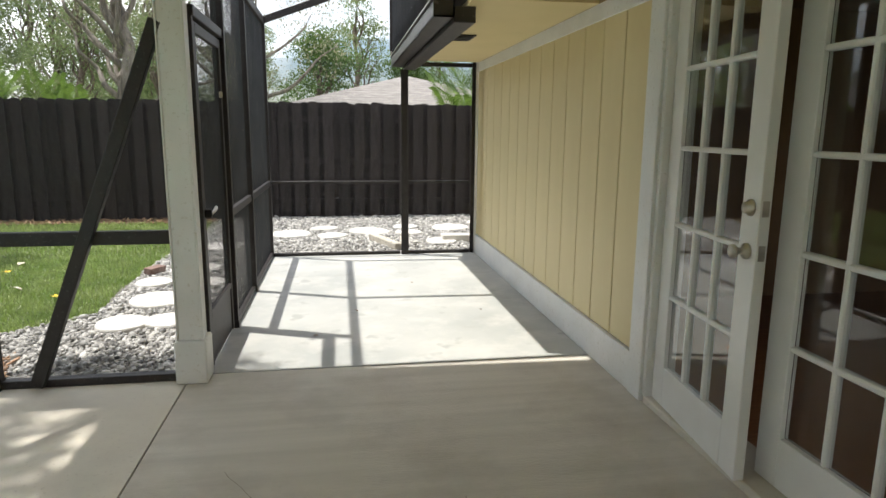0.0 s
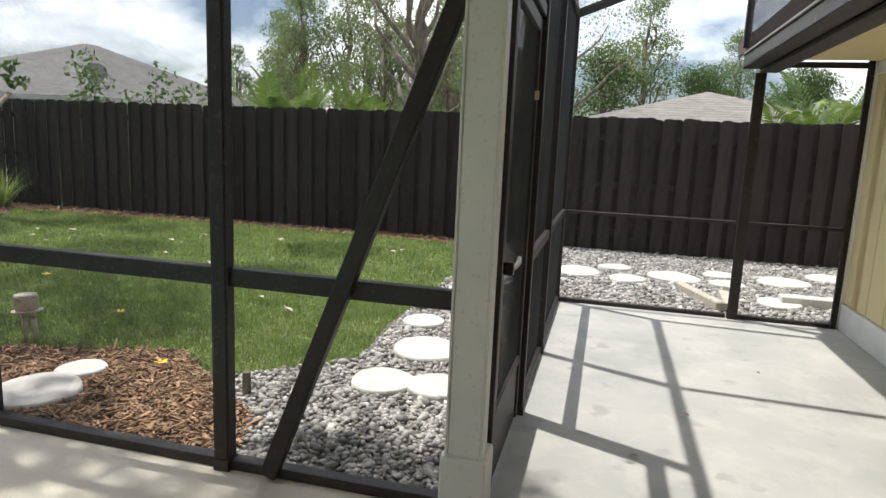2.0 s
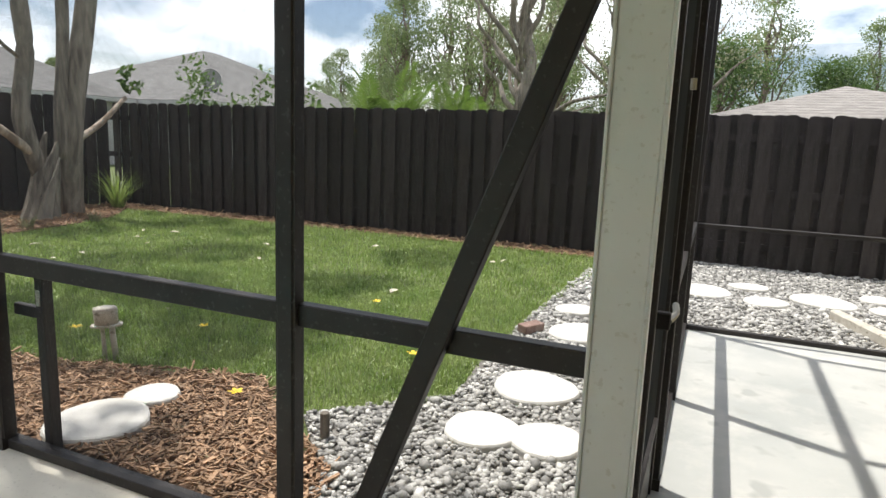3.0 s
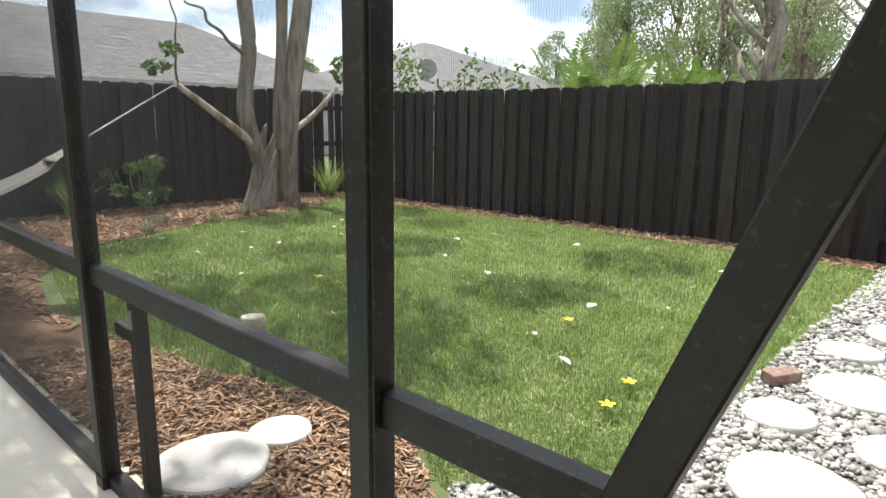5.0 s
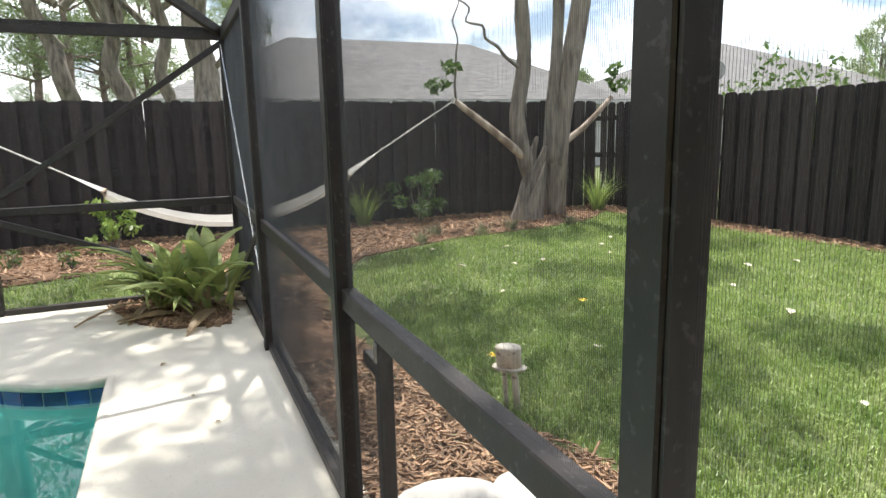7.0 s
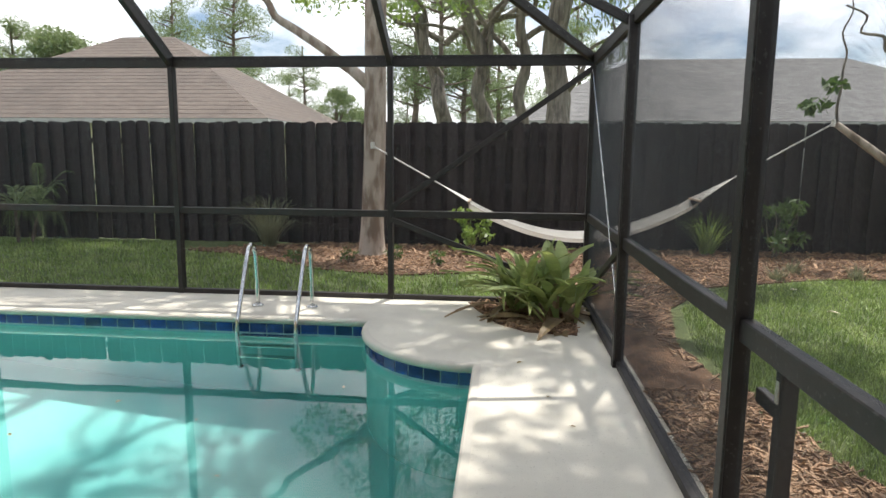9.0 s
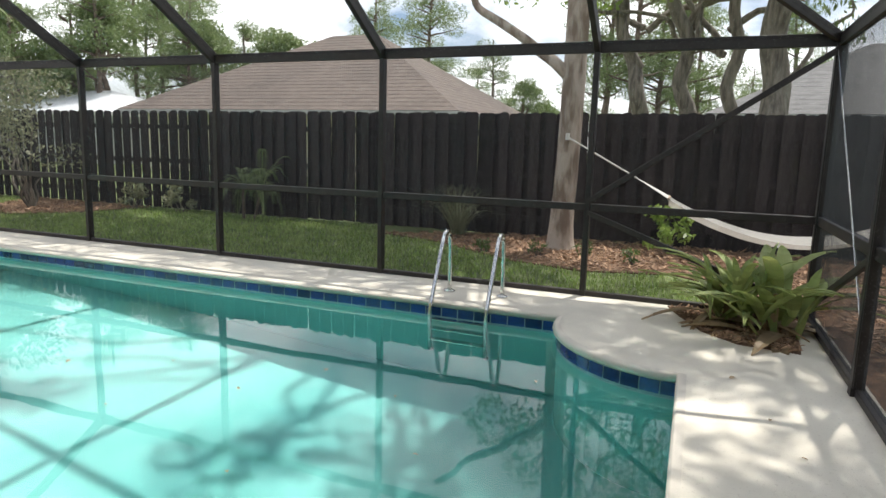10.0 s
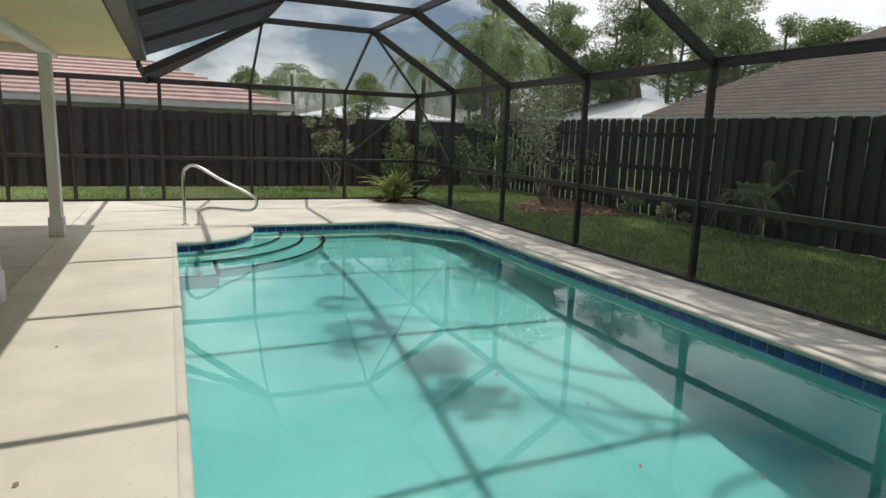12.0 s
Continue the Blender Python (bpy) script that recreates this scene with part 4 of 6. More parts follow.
def strap_plant(name, label, at, n, length, seed, leaf=None, dry=14, width=0.075):
    """A clump of arching strap leaves with dry ones at its foot."""
    rng = random.Random(seed)
    t = thing(name, label, "plant", at=pose(*at))
    for nm, cnt, material, ln, up in (("leaves", n, leaf or LEAF_DRAC, length, 1.0), ("dry_leaves", dry, LEAF_DRY, length * 0.55, 0.25)):
        if not cnt:
            continue
        v, f = [], []
        for i in range(cnt):
            a = rng.uniform(0, 6.28)
            L = ln * rng.uniform(0.6, 1.1)
            el = up * rng.uniform(0.6, 1.5)
            d, side = Vector((math.cos(a), math.sin(a), 0)), Vector((-math.sin(a), math.cos(a), 0))
            base = d * rng.uniform(0, 0.10) + Vector((rng.uniform(-0.14, 0.14), rng.uniform(-0.14, 0.14), rng.uniform(0.0, 0.28) * up))
            prev = None
            for k in range(8):
                q = k / 7
                p = base + d * (L * q * math.cos(el) * (1 + 0.25 * q)) + Vector((0, 0, L * (q * math.sin(el) - 0.42 * q * q)))
                w = width * math.sin(0.35 + 2.75 * q) * 0.5 + 0.003
                cur = (p - side * w, p + Vector((0, 0, -0.012)), p + side * w)
                if prev:
                    i0 = len(v)
                    v += [*prev, *cur]
                    f += [(i0, i0 + 1, i0 + 4, i0 + 3), (i0 + 1, i0 + 2, i0 + 5, i0 + 4)]
                prev = cur
        quads(nm, v, f, material, t)
    part("stem", tube([(0, 0, -0.03), (0.02, 0, 0.15), (0.0, 0.02, 0.32)], [0.05, 0.045, 0.02], 8), LEAF_DRY, t)
    return t


def grass_clump(name, label, at, n, length, seed, leaf=None, sag=0.22, blade=0.009):
    rng = random.Random(seed)
    v, f = [], []
    for i in range(n):
        a, L, el = rng.uniform(0, 6.28), length * rng.uniform(0.5, 1.1), rng.uniform(0.95, 1.52)
        d, side = Vector((math.cos(a), math.sin(a), 0)), Vector((-math.sin(a), math.cos(a), 0))
        b = d * rng.uniform(0, 0.10)
        prev = None
        for k in range(6):
            q = k / 5
            p = b + d * (L * q * math.cos(el) * (0.6 + 0.9 * q)) + Vector((0, 0, L * (q * math.sin(el) - sag * q ** 3)))
            w = blade * (1.05 - q)
            if prev is not None:
                i0 = len(v)
                v += [prev[0], prev[1], p + side * w, p - side * w]
                f.append((i0, i0 + 1, i0 + 2, i0 + 3))
            prev = (p - side * w, p + side * w)
    ob = quads(name, v, f, leaf or GRASS_BUNCH)
    ob.matrix_world = pose(*at)
    return tagged(ob, label, "plant")


def shrub(name, label, at, height, spread, seed, leaf, leaves=900, size=0.07, stems=6, clumps=14, low=0.25, aspect=2.0):
    rng = random.Random(seed)
    t = thing(name, label, "shrub", at=pose(*at))
    bm = bmesh.new()
    cs, rs = [], []
    for i in range(clumps):
        a, d, h = rng.uniform(0, 6.28), spread * math.sqrt(rng.random()), height * rng.uniform(low, 1.0)
        cs.append((math.cos(a) * d, math.sin(a) * d, h))
        rs.append(spread * rng.uniform(0.22, 0.42))
        if i < stems:
            merge(bm, crooked((0, 0, -0.05), cs[-1], 0.018 * height ** 0.5, 0.004, seed + i, 0.08, 4))
    part("stems", bm, BARK, t)
    v, f = leaf_cloud(cs, rs, leaves, size, seed, 0.85, aspect, 0.1)
    quads("leaves", v, f, leaf, t)
    return t


# pale-barked tree that holds the hammock
gum = thing("pale_tree", "tall pale tree with peeling bark inside the fence", "tree", at=pose(-10.25, 1.05, -0.02))
bm = tube(arc_points([(0, 0, -0.05), (0.0, 0.0, 0.35), (-0.02, 0.03, 1.2), (0.0, 0.06, 2.3), (0.02, 0.08, 3.6), (-0.1, 0.15, 6.0), (-0.1, 0.1, 9.0)], 5),
          [0.24, 0.215, 0.195, 0.185, 0.18, 0.17, 0.165, 0.162, 0.16, 0.16] + [0.155] * 6 + [0.15] * 6 + [0.14] * 5 + [0.12] * 4, 14)
part("trunk", bm, PALE_BARK, gum, smooth=True)
part("branch", crooked((0, 0.02, 2.32), (0.1, -1.75, 3.7), 0.085, 0.04, 5, 0.03), PALE_BARK, gum, smooth=True)
part("branch", crooked((0, 0.05, 4.2), (0.4, 1.9, 6.4), 0.07, 0.03, 6, 0.05), PALE_BARK, gum, smooth=True)
limb_rng = random.Random(21)
gum_clumps = [(0.2, -1.9, 6.2), (-0.3, 1.7, 6.8), (0.6, 0.4, 7.6), (-0.8, -0.6, 8.4)]
# unseen foliage added high over lawn and pool edge to cast dappled shade
for k in range(70):
    if k < 12:
        end = (limb_rng.uniform(0.4, 3.6), limb_rng.uniform(0.0, 2.6), limb_rng.uniform(7.4, 9.4))
    else:
        end = (limb_rng.uniform(-3.4, 0.3) if k % 7 else limb_rng.uniform(2.2, 3.3), limb_rng.uniform(-10.0, 1.4) if k % 7 else limb_rng.uniform(-4.0, -1.5), limb_rng.uniform(7.4, 9.8))
    gum_clumps.append(end)
    if k % 2 == 0:
        part("limb", crooked((-0.08, 0.12, limb_rng.uniform(5.0, 8.6)), end, 0.06, 0.012, 40 + k, 0.07), PALE_BARK, gum)
v, f = leaf_cloud(gum_clumps, [limb_rng.uniform(0.22, 0.40) if q[0] > 2.0 else limb_rng.uniform(0.35, 0.6) if q[1] > -0.1 and q[2] > 7 else limb_rng.uniform(0.7, 1.15) for q in gum_clumps], 33000, 0.17, 11, 0.6, 2.4, 0.2)
quads("crown", v, f, LEAF_OAK, gum)
# boughs added out of view so that the north deck gets dappled shade
bough_rng = random.Random(77)
bough = [(bough_rng.uniform(0.6, 7.0), bough_rng.uniform(1.6, 4.0), bough_rng.uniform(7.0, 8.8)) for _ in range(95)]
for k, end in enumerate(bough[::9]):
    part("limb", crooked((0.0, 0.12, bough_rng.uniform(5.0, 7.4)), end, 0.03, 0.008, 140 + k, 0.02), PALE_BARK, gum)
v, f = leaf_cloud(bough, [bough_rng.uniform(0.25, 0.5) for _ in bough], 9800, 0.17, 17, 0.5, 2.4, 0.2)
quads("bough_leaves", v, f, LEAF_OAK, gum)

# old leaning tree with a split stump and several trunks
old = thing("leaning_tree", "old grey tree with a split hollow stump and several leaning trunks", "tree", at=pose(-10.3, 8.62, -0.02))


def hollow_stump(foot, head, r0, r1, top, jag, seed, sides=26, levels=9):
    """A broken, hollow shell with a jagged rim and fluted sides."""
    rng = random.Random(seed)
    foot, head = Vector(foot), Vector(head)
    flute = [1 + 0.13 * math.sin(5 * 6.2832 * k / sides + seed) + rng.uniform(-0.07, 0.07) for k in range(sides)]
    rim = [top * (1 - jag * (0.5 + 0.5 * math.sin(2 * 6.2832 * k / sides + seed * 1.7)) - rng.uniform(0, 0.14)) for k in range(sides)]
    bm = bmesh.new()

    def wall(shrink):
        out = []
        for i in range(levels + 1):
            row = []
            for k in range(sides):
                z = rim[k] * i / levels
                c = foot.lerp(head, z / top)
                r = (r0 + (r1 - r0) * (z / top) ** 0.6) * flute[k] * shrink
                a = 6.2832 * k / sides + 0.35 * z
                row.append(bm.verts.new((c.x + r * math.cos(a), c.y + r * math.sin(a), z - 0.06)))
            out.append(row)
        return out

    outer, inner = wall(1.0), wall(0.72)
    for rows, flip in ((outer, False), (inner, True)):
        for a, b in zip(rows, rows[1:]):
            for k in range(sides):
                q = (a[k], a[(k + 1) % sides], b[(k + 1) % sides], b[k])
                bm.faces.new(q[::-1] if flip else q)
    for k in range(sides):
        bm.faces.new((outer[-1][k], outer[-1][(k + 1) % sides], inner[-1][(k + 1) % sides], inner[-1][k]))
    return bm


part("stump", hollow_stump((0.02, -0.20, 0), (0.05, 0.10, 0), 0.29, 0.13, 1.42, 0.42, 3), BARK, old, "split hollow stump")
part("stump_shell", hollow_stump((0.20, -0.30, 0), (0.22, -0.02, 0), 0.17, 0.08, 1.05, 0.5, 6, 18, 7), BARK, old, "broken slab of the old stump")
part("trunk", tube(arc_points([(-0.22, 0.50, -0.1), (-0.06, 0.46, 1.1), (0.0, 0.55, 2.0), (0.05, 0.80, 3.4), (0.1, 1.1, 6.0)], 4), [0.25, 0.20, 0.195, 0.19, 0.185, 0.18, 0.175, 0.172, 0.17, 0.168, 0.165, 0.16, 0.155, 0.15, 0.145, 0.14, 0.13], 12), BARK, old, smooth=True)
part("trunk", tube(arc_points([(0, -0.1, 0.7), (0.02, -0.28, 1.25), (0, -0.33, 1.7), (0.02, -0.22, 2.5), (0.1, -0.32, 3.4), (0.2, -0.4, 5.5)], 4), [0.13] * 8 + [0.12] * 8 + [0.10] * 5, 10), BARK, old, smooth=True)
part("trunk", tube(arc_points([(-0.05, 0.3, 0.9), (-0.02, 0.33, 1.8), (0.0, 0.42, 3.4), (0.0, 0.3, 5.6)], 4), [0.11] * 5 + [0.095] * 8, 10), BARK, old, smooth=True)
part("limb", tube(arc_points([(0.05, -0.15, 0.95), (0.1, -0.8, 1.42), (0.1, -1.45, 1.88)], 4), [0.075, 0.07, 0.066, 0.06, 0.056, 0.052, 0.05, 0.046, 0.04], 8), PALE_BARK, old, "cut-back bare limb", True)
part("limb", tube(arc_points([(0.02, 0.5, 1.2), (0.05, 0.95, 1.5), (0.05, 1.45, 1.95)], 4), [0.06, 0.056, 0.052, 0.05, 0.048, 0.045, 0.042, 0.04, 0.036], 8), PALE_BARK, old, "cut-back bare limb", True)
part("twig", crooked((0.1, -1.42, 1.85), (0.1, -1.40, 3.5), 0.02, 0.008, 8, 0.03), BARK, old)
part("twig", crooked((0.05, -0.35, 2.4), (0.3, -1.55, 3.3), 0.03, 0.012, 9, 0.08), BARK, old)
old_rng = random.Random(8)
# the last 20 clumps are unseen, added over the lawn for patches of shade
old_clumps = [(0.1, -1.7, 2.1), (0.1, -1.5, 2.35), (0.1, 1.55, 2.15), (0.05, 1.5, 2.4)] + [(old_rng.uniform(-1.0, 4.6), old_rng.uniform(-3.4, 2.0), old_rng.uniform(5.2, 7.0)) for _ in range(20)]
v, f = leaf_cloud(old_clumps, [0.18, 0.16, 0.2, 0.17] + [old_rng.uniform(0.4, 0.75) for _ in range(20)], 6500, 0.16, 13, 0.6, 2.2, 0.2)
quads("crown", v, f, LEAF_OAK, old)


# ---- neighbours ----
def hip_house(name, label, x0, x1, y0, y1, eave, pitch, roof, wall, ridge_axis="y", over=0.5, course=0.28, edge=None, lift=0.012):
    """A house with walls, a fascia and a hipped roof laid in courses."""
    h = thing(name, label, "house")
    part("wall", box(x0 + over, x1 - over, y0 + over, y1 - over, -0.05, eave), wall, h)
    part("fascia", box(x0, x1, y0, y1, eave - 0.02, eave + 0.14), edge or WHITE, h, "fascia board")
    w, d = x1 - x0, y1 - y0
    run = min(w, d) / 2
    bm = bmesh.new()
    n = int(run / course)
    for i in range(n):
        a, b = run * i / n, run * (i + 1) / n
        za, zb = eave + 0.145 + a * pitch, eave + 0.145 + b * pitch + 0.0
        lo = [(x0 + a, y0 + a), (x1 - a, y0 + a), (x1 - a, y1 - a), (x0 + a, y1 - a)]
        hi = [(x0 + b, y0 + b), (x1 - b, y0 + b), (x1 - b, y1 - b), (x0 + b, y1 - b)]
        L = [bm.verts.new((x, y, za + lift)) for x, y in lo]
        U = [bm.verts.new((x, y, zb)) for x, y in hi]
        B = [bm.verts.new((x, y, za)) for x, y in lo]
        for k in range(4):
            bm.faces.new((L[k], L[(k + 1) % 4], U[(k + 1) % 4], U[k]))
            bm.faces.new((B[k], B[(k + 1) % 4], L[(k + 1) % 4], L[k]))
    bmesh.ops.remove_doubles(bm, verts=bm.verts, dist=0.002)
    part("roof", bm, roof, h)
    return h


hip_house("neighbour_house", "cream neighbour house with a weathered brown hip roof", -37, -23, -21.8, -5.3, 2.5, 0.58, SHINGLE_BROWN, STUCCO, over=0.9, edge=STUCCO_GREY)
hip_house("neighbour_house", "neighbour house with a grey shingle hip roof", -32, -22, 2.8, 20.5, 2.4, 0.52, SHINGLE_GREY, STUCCO_GREY, edge=STUCCO_GREY, lift=0.005)
hip_house("neighbour_house", "neighbour house with a grey shingle hip roof", -32, -18.4, 20.6, 35, 2.4, 0.42, SHINGLE_GREY, STUCCO_GREY, edge=STUCCO_GREY, lift=0.005)
hip_house("neighbour_house", "neighbour house with a tan shingle roof behind the fence", -1.95, 6.6, 19.0, 31, 1.95, 0.30, SHINGLE_TAN, STUCCO, edge=SHINGLE_TAN, lift=0.004)
hip_house("neighbour_house", "neighbour house with a pink tile roof", -6.2, 8, -30, -19.0, 2.05, 0.34, TILE_PINK, STUCCO_GREY, course=0.42, edge=STUCCO_GREY, lift=0.06)
hip_house("neighbour_house", "distant house with a white metal roof", -20, -10.5, -46, -36, 2.2, 0.25, METAL_ROOF, STUCCO_GREY)
hip_house("neighbour_house", "distant house with a white metal roof", -34, -25, -36, -25, 2.5, 0.32, METAL_ROOF, STUCCO_GREY)


# ---- ground cover ----
def inside(poly, x, y):
    hit = False
    for (x0, y0), (x1, y1) in zip(poly, poly[1:] + poly[:1]):
        if (y0 > y) != (y1 > y) and x < (x1 - x0) * (y - y0) / (y1 - y0) + x0:
            hit = not hit
    return hit


def scatter(poly, per_m2, seed, avoid=()):
    rng = np.random.default_rng(seed)
    xs, ys_ = [p[0] for p in poly], [p[1] for p in poly]
    n = int((max(xs) - min(xs)) * (max(ys_) - min(ys_)) * per_m2)
    pts = np.c_[rng.uniform(min(xs), max(xs), n), rng.uniform(min(ys_), max(ys_), n)]
    return [(x, y) for x, y in pts if inside(poly, x, y) and not any(math.hypot(x - a, y - b) < r for a, b, r in avoid)]


MULCH_N = [(-2.15, 3.80), (-2.12, 4.10), (-2.6, 4.45), (-3.1, 4.85), (-3.6, 4.72), (-4.3, 4.45), (-5.0, 4.35), (-6.2, 4.25), (-7.4, 4.5), (-8.5, 5.2), (-9.1, 6.6), (-9.35, 8.2), (-9.7, 9.3),
           (-10.4, 10.1), (-6.0, 10.35), (-2.0, 10.25), (-1.95, 10.71), (-11.26, 10.71), (-11.26, 0.0), (-10.3, -1.8), (-9.9, -0.6), (-9.0, 0.6), (-8.7, 1.6), (-9.0, 2.6), (-8.4, 3.3), (-7.6, 3.80)]
GRAVEL = [(-2.15, 3.80), (-1.0, 3.80), (-0.98, 7.44), (3.4, 7.44), (3.4, 10.71), (-2.0, 10.71), (-1.9, 9.0), (-2.05, 7.5), (-2.1, 6.0), (-2.0, 5.2), (-2.6, 4.6), (-2.15, 4.1)]
structure(finish("mulch_bed", slab(MULCH_N, -0.06, -0.004), MULCH_SOIL), "bed of reddish brown wood mulch", "ground")
structure(finish("gravel_bed", slab(GRAVEL, -0.06, -0.006), GRAVEL_SOIL), "bed of white and grey river pebbles", "ground")
SOUTH_BED = [(-11.1, -10.5), (-10.2, -10.3), (-9.1, -9.4), (-8.9, -8.4), (-9.6, -7.7), (-11.1, -7.4)]
structure(finish("mulch_bed", slab(SOUTH_BED, -0.06, -0.003), MULCH_SOIL), "round mulch bed under a small tree", "ground")

STONES = [(-1.76, 7.37, 0.18), (-1.58, 6.70, 0.25), (-1.83, 6.12, 0.165), (-1.34, 6.05, 0.17), (-1.61, 5.48, 0.245), (-1.50, 7.95, 0.27), (-1.15, 8.2, 0.2), (-1.70, 4.82, 0.19), (-1.385, 4.855, 0.18),
          (-0.78, 8.83, 0.27), (-0.34, 9.29, 0.20), (-0.22, 8.63, 0.20), (0.30, 8.97, 0.29), (1.50, 9.23, 0.28), (1.18, 8.05, 0.20), (0.84, 9.35, 0.18), (0.84, 8.82, 0.19), (2.1, 9.7, 0.25)]
MULCH_STONES = [(-3.38, 4.03, 0.235), (-3.40, 4.37, 0.14)]


def stepping_stone(x, y, r, seed):
    rng = random.Random(seed)
    bm = bmesh.new()
    n = 28
    prof = [(1.0, -0.03), (1.0, 0.012), (0.97, 0.022), (0.90, 0.026)]
    wob = [1 + 0.03 * math.sin(3 * 6.28 * k / n + seed) + rng.uniform(-0.015, 0.015) for k in range(n)]
    rings = [[bm.verts.new((r * f * wob[k] * math.cos(6.2832 * k / n), r * f * wob[k] * math.sin(6.2832 * k / n), z)) for k in range(n)] for f, z in prof]
    for a, b in zip(rings, rings[1:]):
        for k in range(n):
            bm.faces.new((a[k], a[(k + 1) % n], b[(k + 1) % n], b[k]))
    bm.faces.new(rings[-1])
    ob = finish("stepping_stone", bm, STONE)
    ob.matrix_world = pose(x, y, 0.012, rng.uniform(-1.5, 1.5), rng.uniform(-1.5, 1.5), rng.uniform(0, 360))
    tagged(ob, "round white concrete stepping stone in the pebbles" if (x, y, r) not in MULCH_STONES else "round white concrete stepping stone in the mulch", "stepping stone", "stepping stones")


for i, (x, y, r) in enumerate(STONES + MULCH_STONES):
    stepping_stone(x, y, r, i)


def icosa():
    bm = bmesh.new()
    bmesh.ops.create_icosphere(bm, subdivisions=1, radius=1.0)
    v = np.array([tuple(q.co) for q in bm.verts])
    f = np.array([[q.index for q in g.verts] for g in bm.faces])
    bm.free()
    return v, f


def lumps(name, places, size, material, seed, squash=0.55, z=0.0):
    """Rounded stones, each turned and stretched its own way, joined into one."""
    rng = np.random.default_rng(seed)
    bv, bf = icosa()
    n = len(places)
    s = size * rng.lognormal(0, 0.32, n)
    st = np.c_[np.ones(n), rng.uniform(0.6, 0.95, n), rng.uniform(squash * 0.7, squash * 1.25, n)] * s[:, None]
    a = rng.uniform(0, 6.283, n)
    tilt = rng.normal(0, 0.35, n)
    jit = 1 + rng.uniform(-0.14, 0.14, (n, len(bv), 1))
    p = bv[None] * jit * st[:, None, :]
    x, zz = p[..., 0] * np.cos(tilt)[:, None] - p[..., 2] * np.sin(tilt)[:, None], p[..., 0] * np.sin(tilt)[:, None] + p[..., 2] * np.cos(tilt)[:, None]
    y = p[..., 1]
    xy = np.array(places)
    X = x * np.cos(a)[:, None] - y * np.sin(a)[:, None] + xy[:, :1]
    Y = x * np.sin(a)[:, None] + y * np.cos(a)[:, None] + xy[:, 1:2]
    Z = zz + (z + rng.uniform(0.2, 0.75, n) * st[:, 2])[:, None]
    verts = np.stack([X, Y, Z], -1).reshape(-1, 3)
    faces = (bf[None] + (np.arange(n) * len(bv))[:, None, None]).reshape(-1, 3)
    ob = quads(name, verts.tolist(), faces.tolist(), material)
    for pl in ob.data.polygons:
        pl.use_smooth = True
    ob["kind"] = "stuff"
    return ob


near_gravel = [(-2.15, 3.80), (-1.0, 3.80), (-0.98, 7.0), (-2.08, 7.0), (-2.0, 5.2), (-2.6, 4.6), (-2.15, 4.1)]
far_gravel = [(-2.08, 7.0), (-0.98, 7.0), (-0.98, 7.44), (3.0, 7.44), (3.0, 10.71), (-2.0, 10.71)]
keep_off = [(x, y, r * 0.97) for x, y, r in STONES]
tagged(lumps("pebbles", scatter(near_gravel, 2700, 1, keep_off), 0.0155, PEBBLE, 1), "loose white and grey river pebbles beside the screen", "pebbles")
tagged(lumps("pebbles", scatter(far_gravel, 1500, 2, keep_off), 0.0185, PEBBLE, 2), "loose white and grey river pebbles by the fence", "pebbles")


def chips(name, places, size, material, seed, z=0.0):
    """Splintered wood chips lying every way, joined into one."""
    rng = np.random.default_rng(seed)
    n = len(places)
    ln, wd, th = size * rng.lognormal(0, 0.45, n), size * 0.26 * rng.lognormal(0, 0.35, n), size * 0.10 * rng.lognormal(0, 0.3, n)
    base = np.array([(-1, -1, -1), (1, -0.6, -1), (1, 0.5, -1), (-0.9, 1, -1), (-1, -0.8, 1), (0.9, -0.5, 1), (0.95, 0.6, 1), (-1, 0.9, 1)]) / 2
    p = base[None] * np.stack([ln, wd, th], -1)[:, None, :]
    a, t = rng.uniform(0, 6.283, n), rng.normal(0, 0.30, n)
    x, zz = p[..., 0] * np.cos(t)[:, None] - p[..., 2] * np.sin(t)[:, None], p[..., 0] * np.sin(t)[:, None] + p[..., 2] * np.cos(t)[:, None]
    y = p[..., 1]
    xy = np.array(places)
    X = x * np.cos(a)[:, None] - y * np.sin(a)[:, None] + xy[:, :1]
    Y = x * np.sin(a)[:, None] + y * np.cos(a)[:, None] + xy[:, 1:2]
    Z = zz + (z + rng.uniform(0.0, 0.022, n))[:, None]
    f = np.array([(0, 3, 2, 1), (4, 5, 6, 7), (0, 1, 5, 4), (1, 2, 6, 5), (2, 3, 7, 6), (3, 0, 4, 7)])
    faces = (f[None] + (np.arange(n) * 8)[:, None, None]).reshape(-1, 4)
    ob = quads(name, np.stack([X, Y, Z], -1).reshape(-1, 3).tolist(), faces.tolist(), material)
    ob["kind"] = "stuff"
    return ob


near_mulch = [(-2.05, 3.80), (-2.12, 4.15), (-2.6, 4.5), (-3.1, 4.9), (-3.6, 4.75), (-4.3, 4.5), (-5.2, 4.4), (-5.2, 3.8)]
off_m = [(x, y, r * 0.95) for x, y, r in MULCH_STONES]
tagged(chips("mulch_chips", scatter(near_mulch, 2600, 3, off_m), 0.048, MULCH, 3), "loose reddish wood mulch chips beside the screen", "mulch")
far_mulch = MULCH_N[6:]
tagged(chips("mulch_chips", scatter(far_mulch, 210, 4), 0.075, MULCH, 4), "loose wood mulch chips along the fence", "mulch")
tagged(chips("mulch_chips", scatter(SOUTH_BED, 250, 5), 0.07, MULCH, 5), "loose wood mulch chips under a small tree", "mulch")


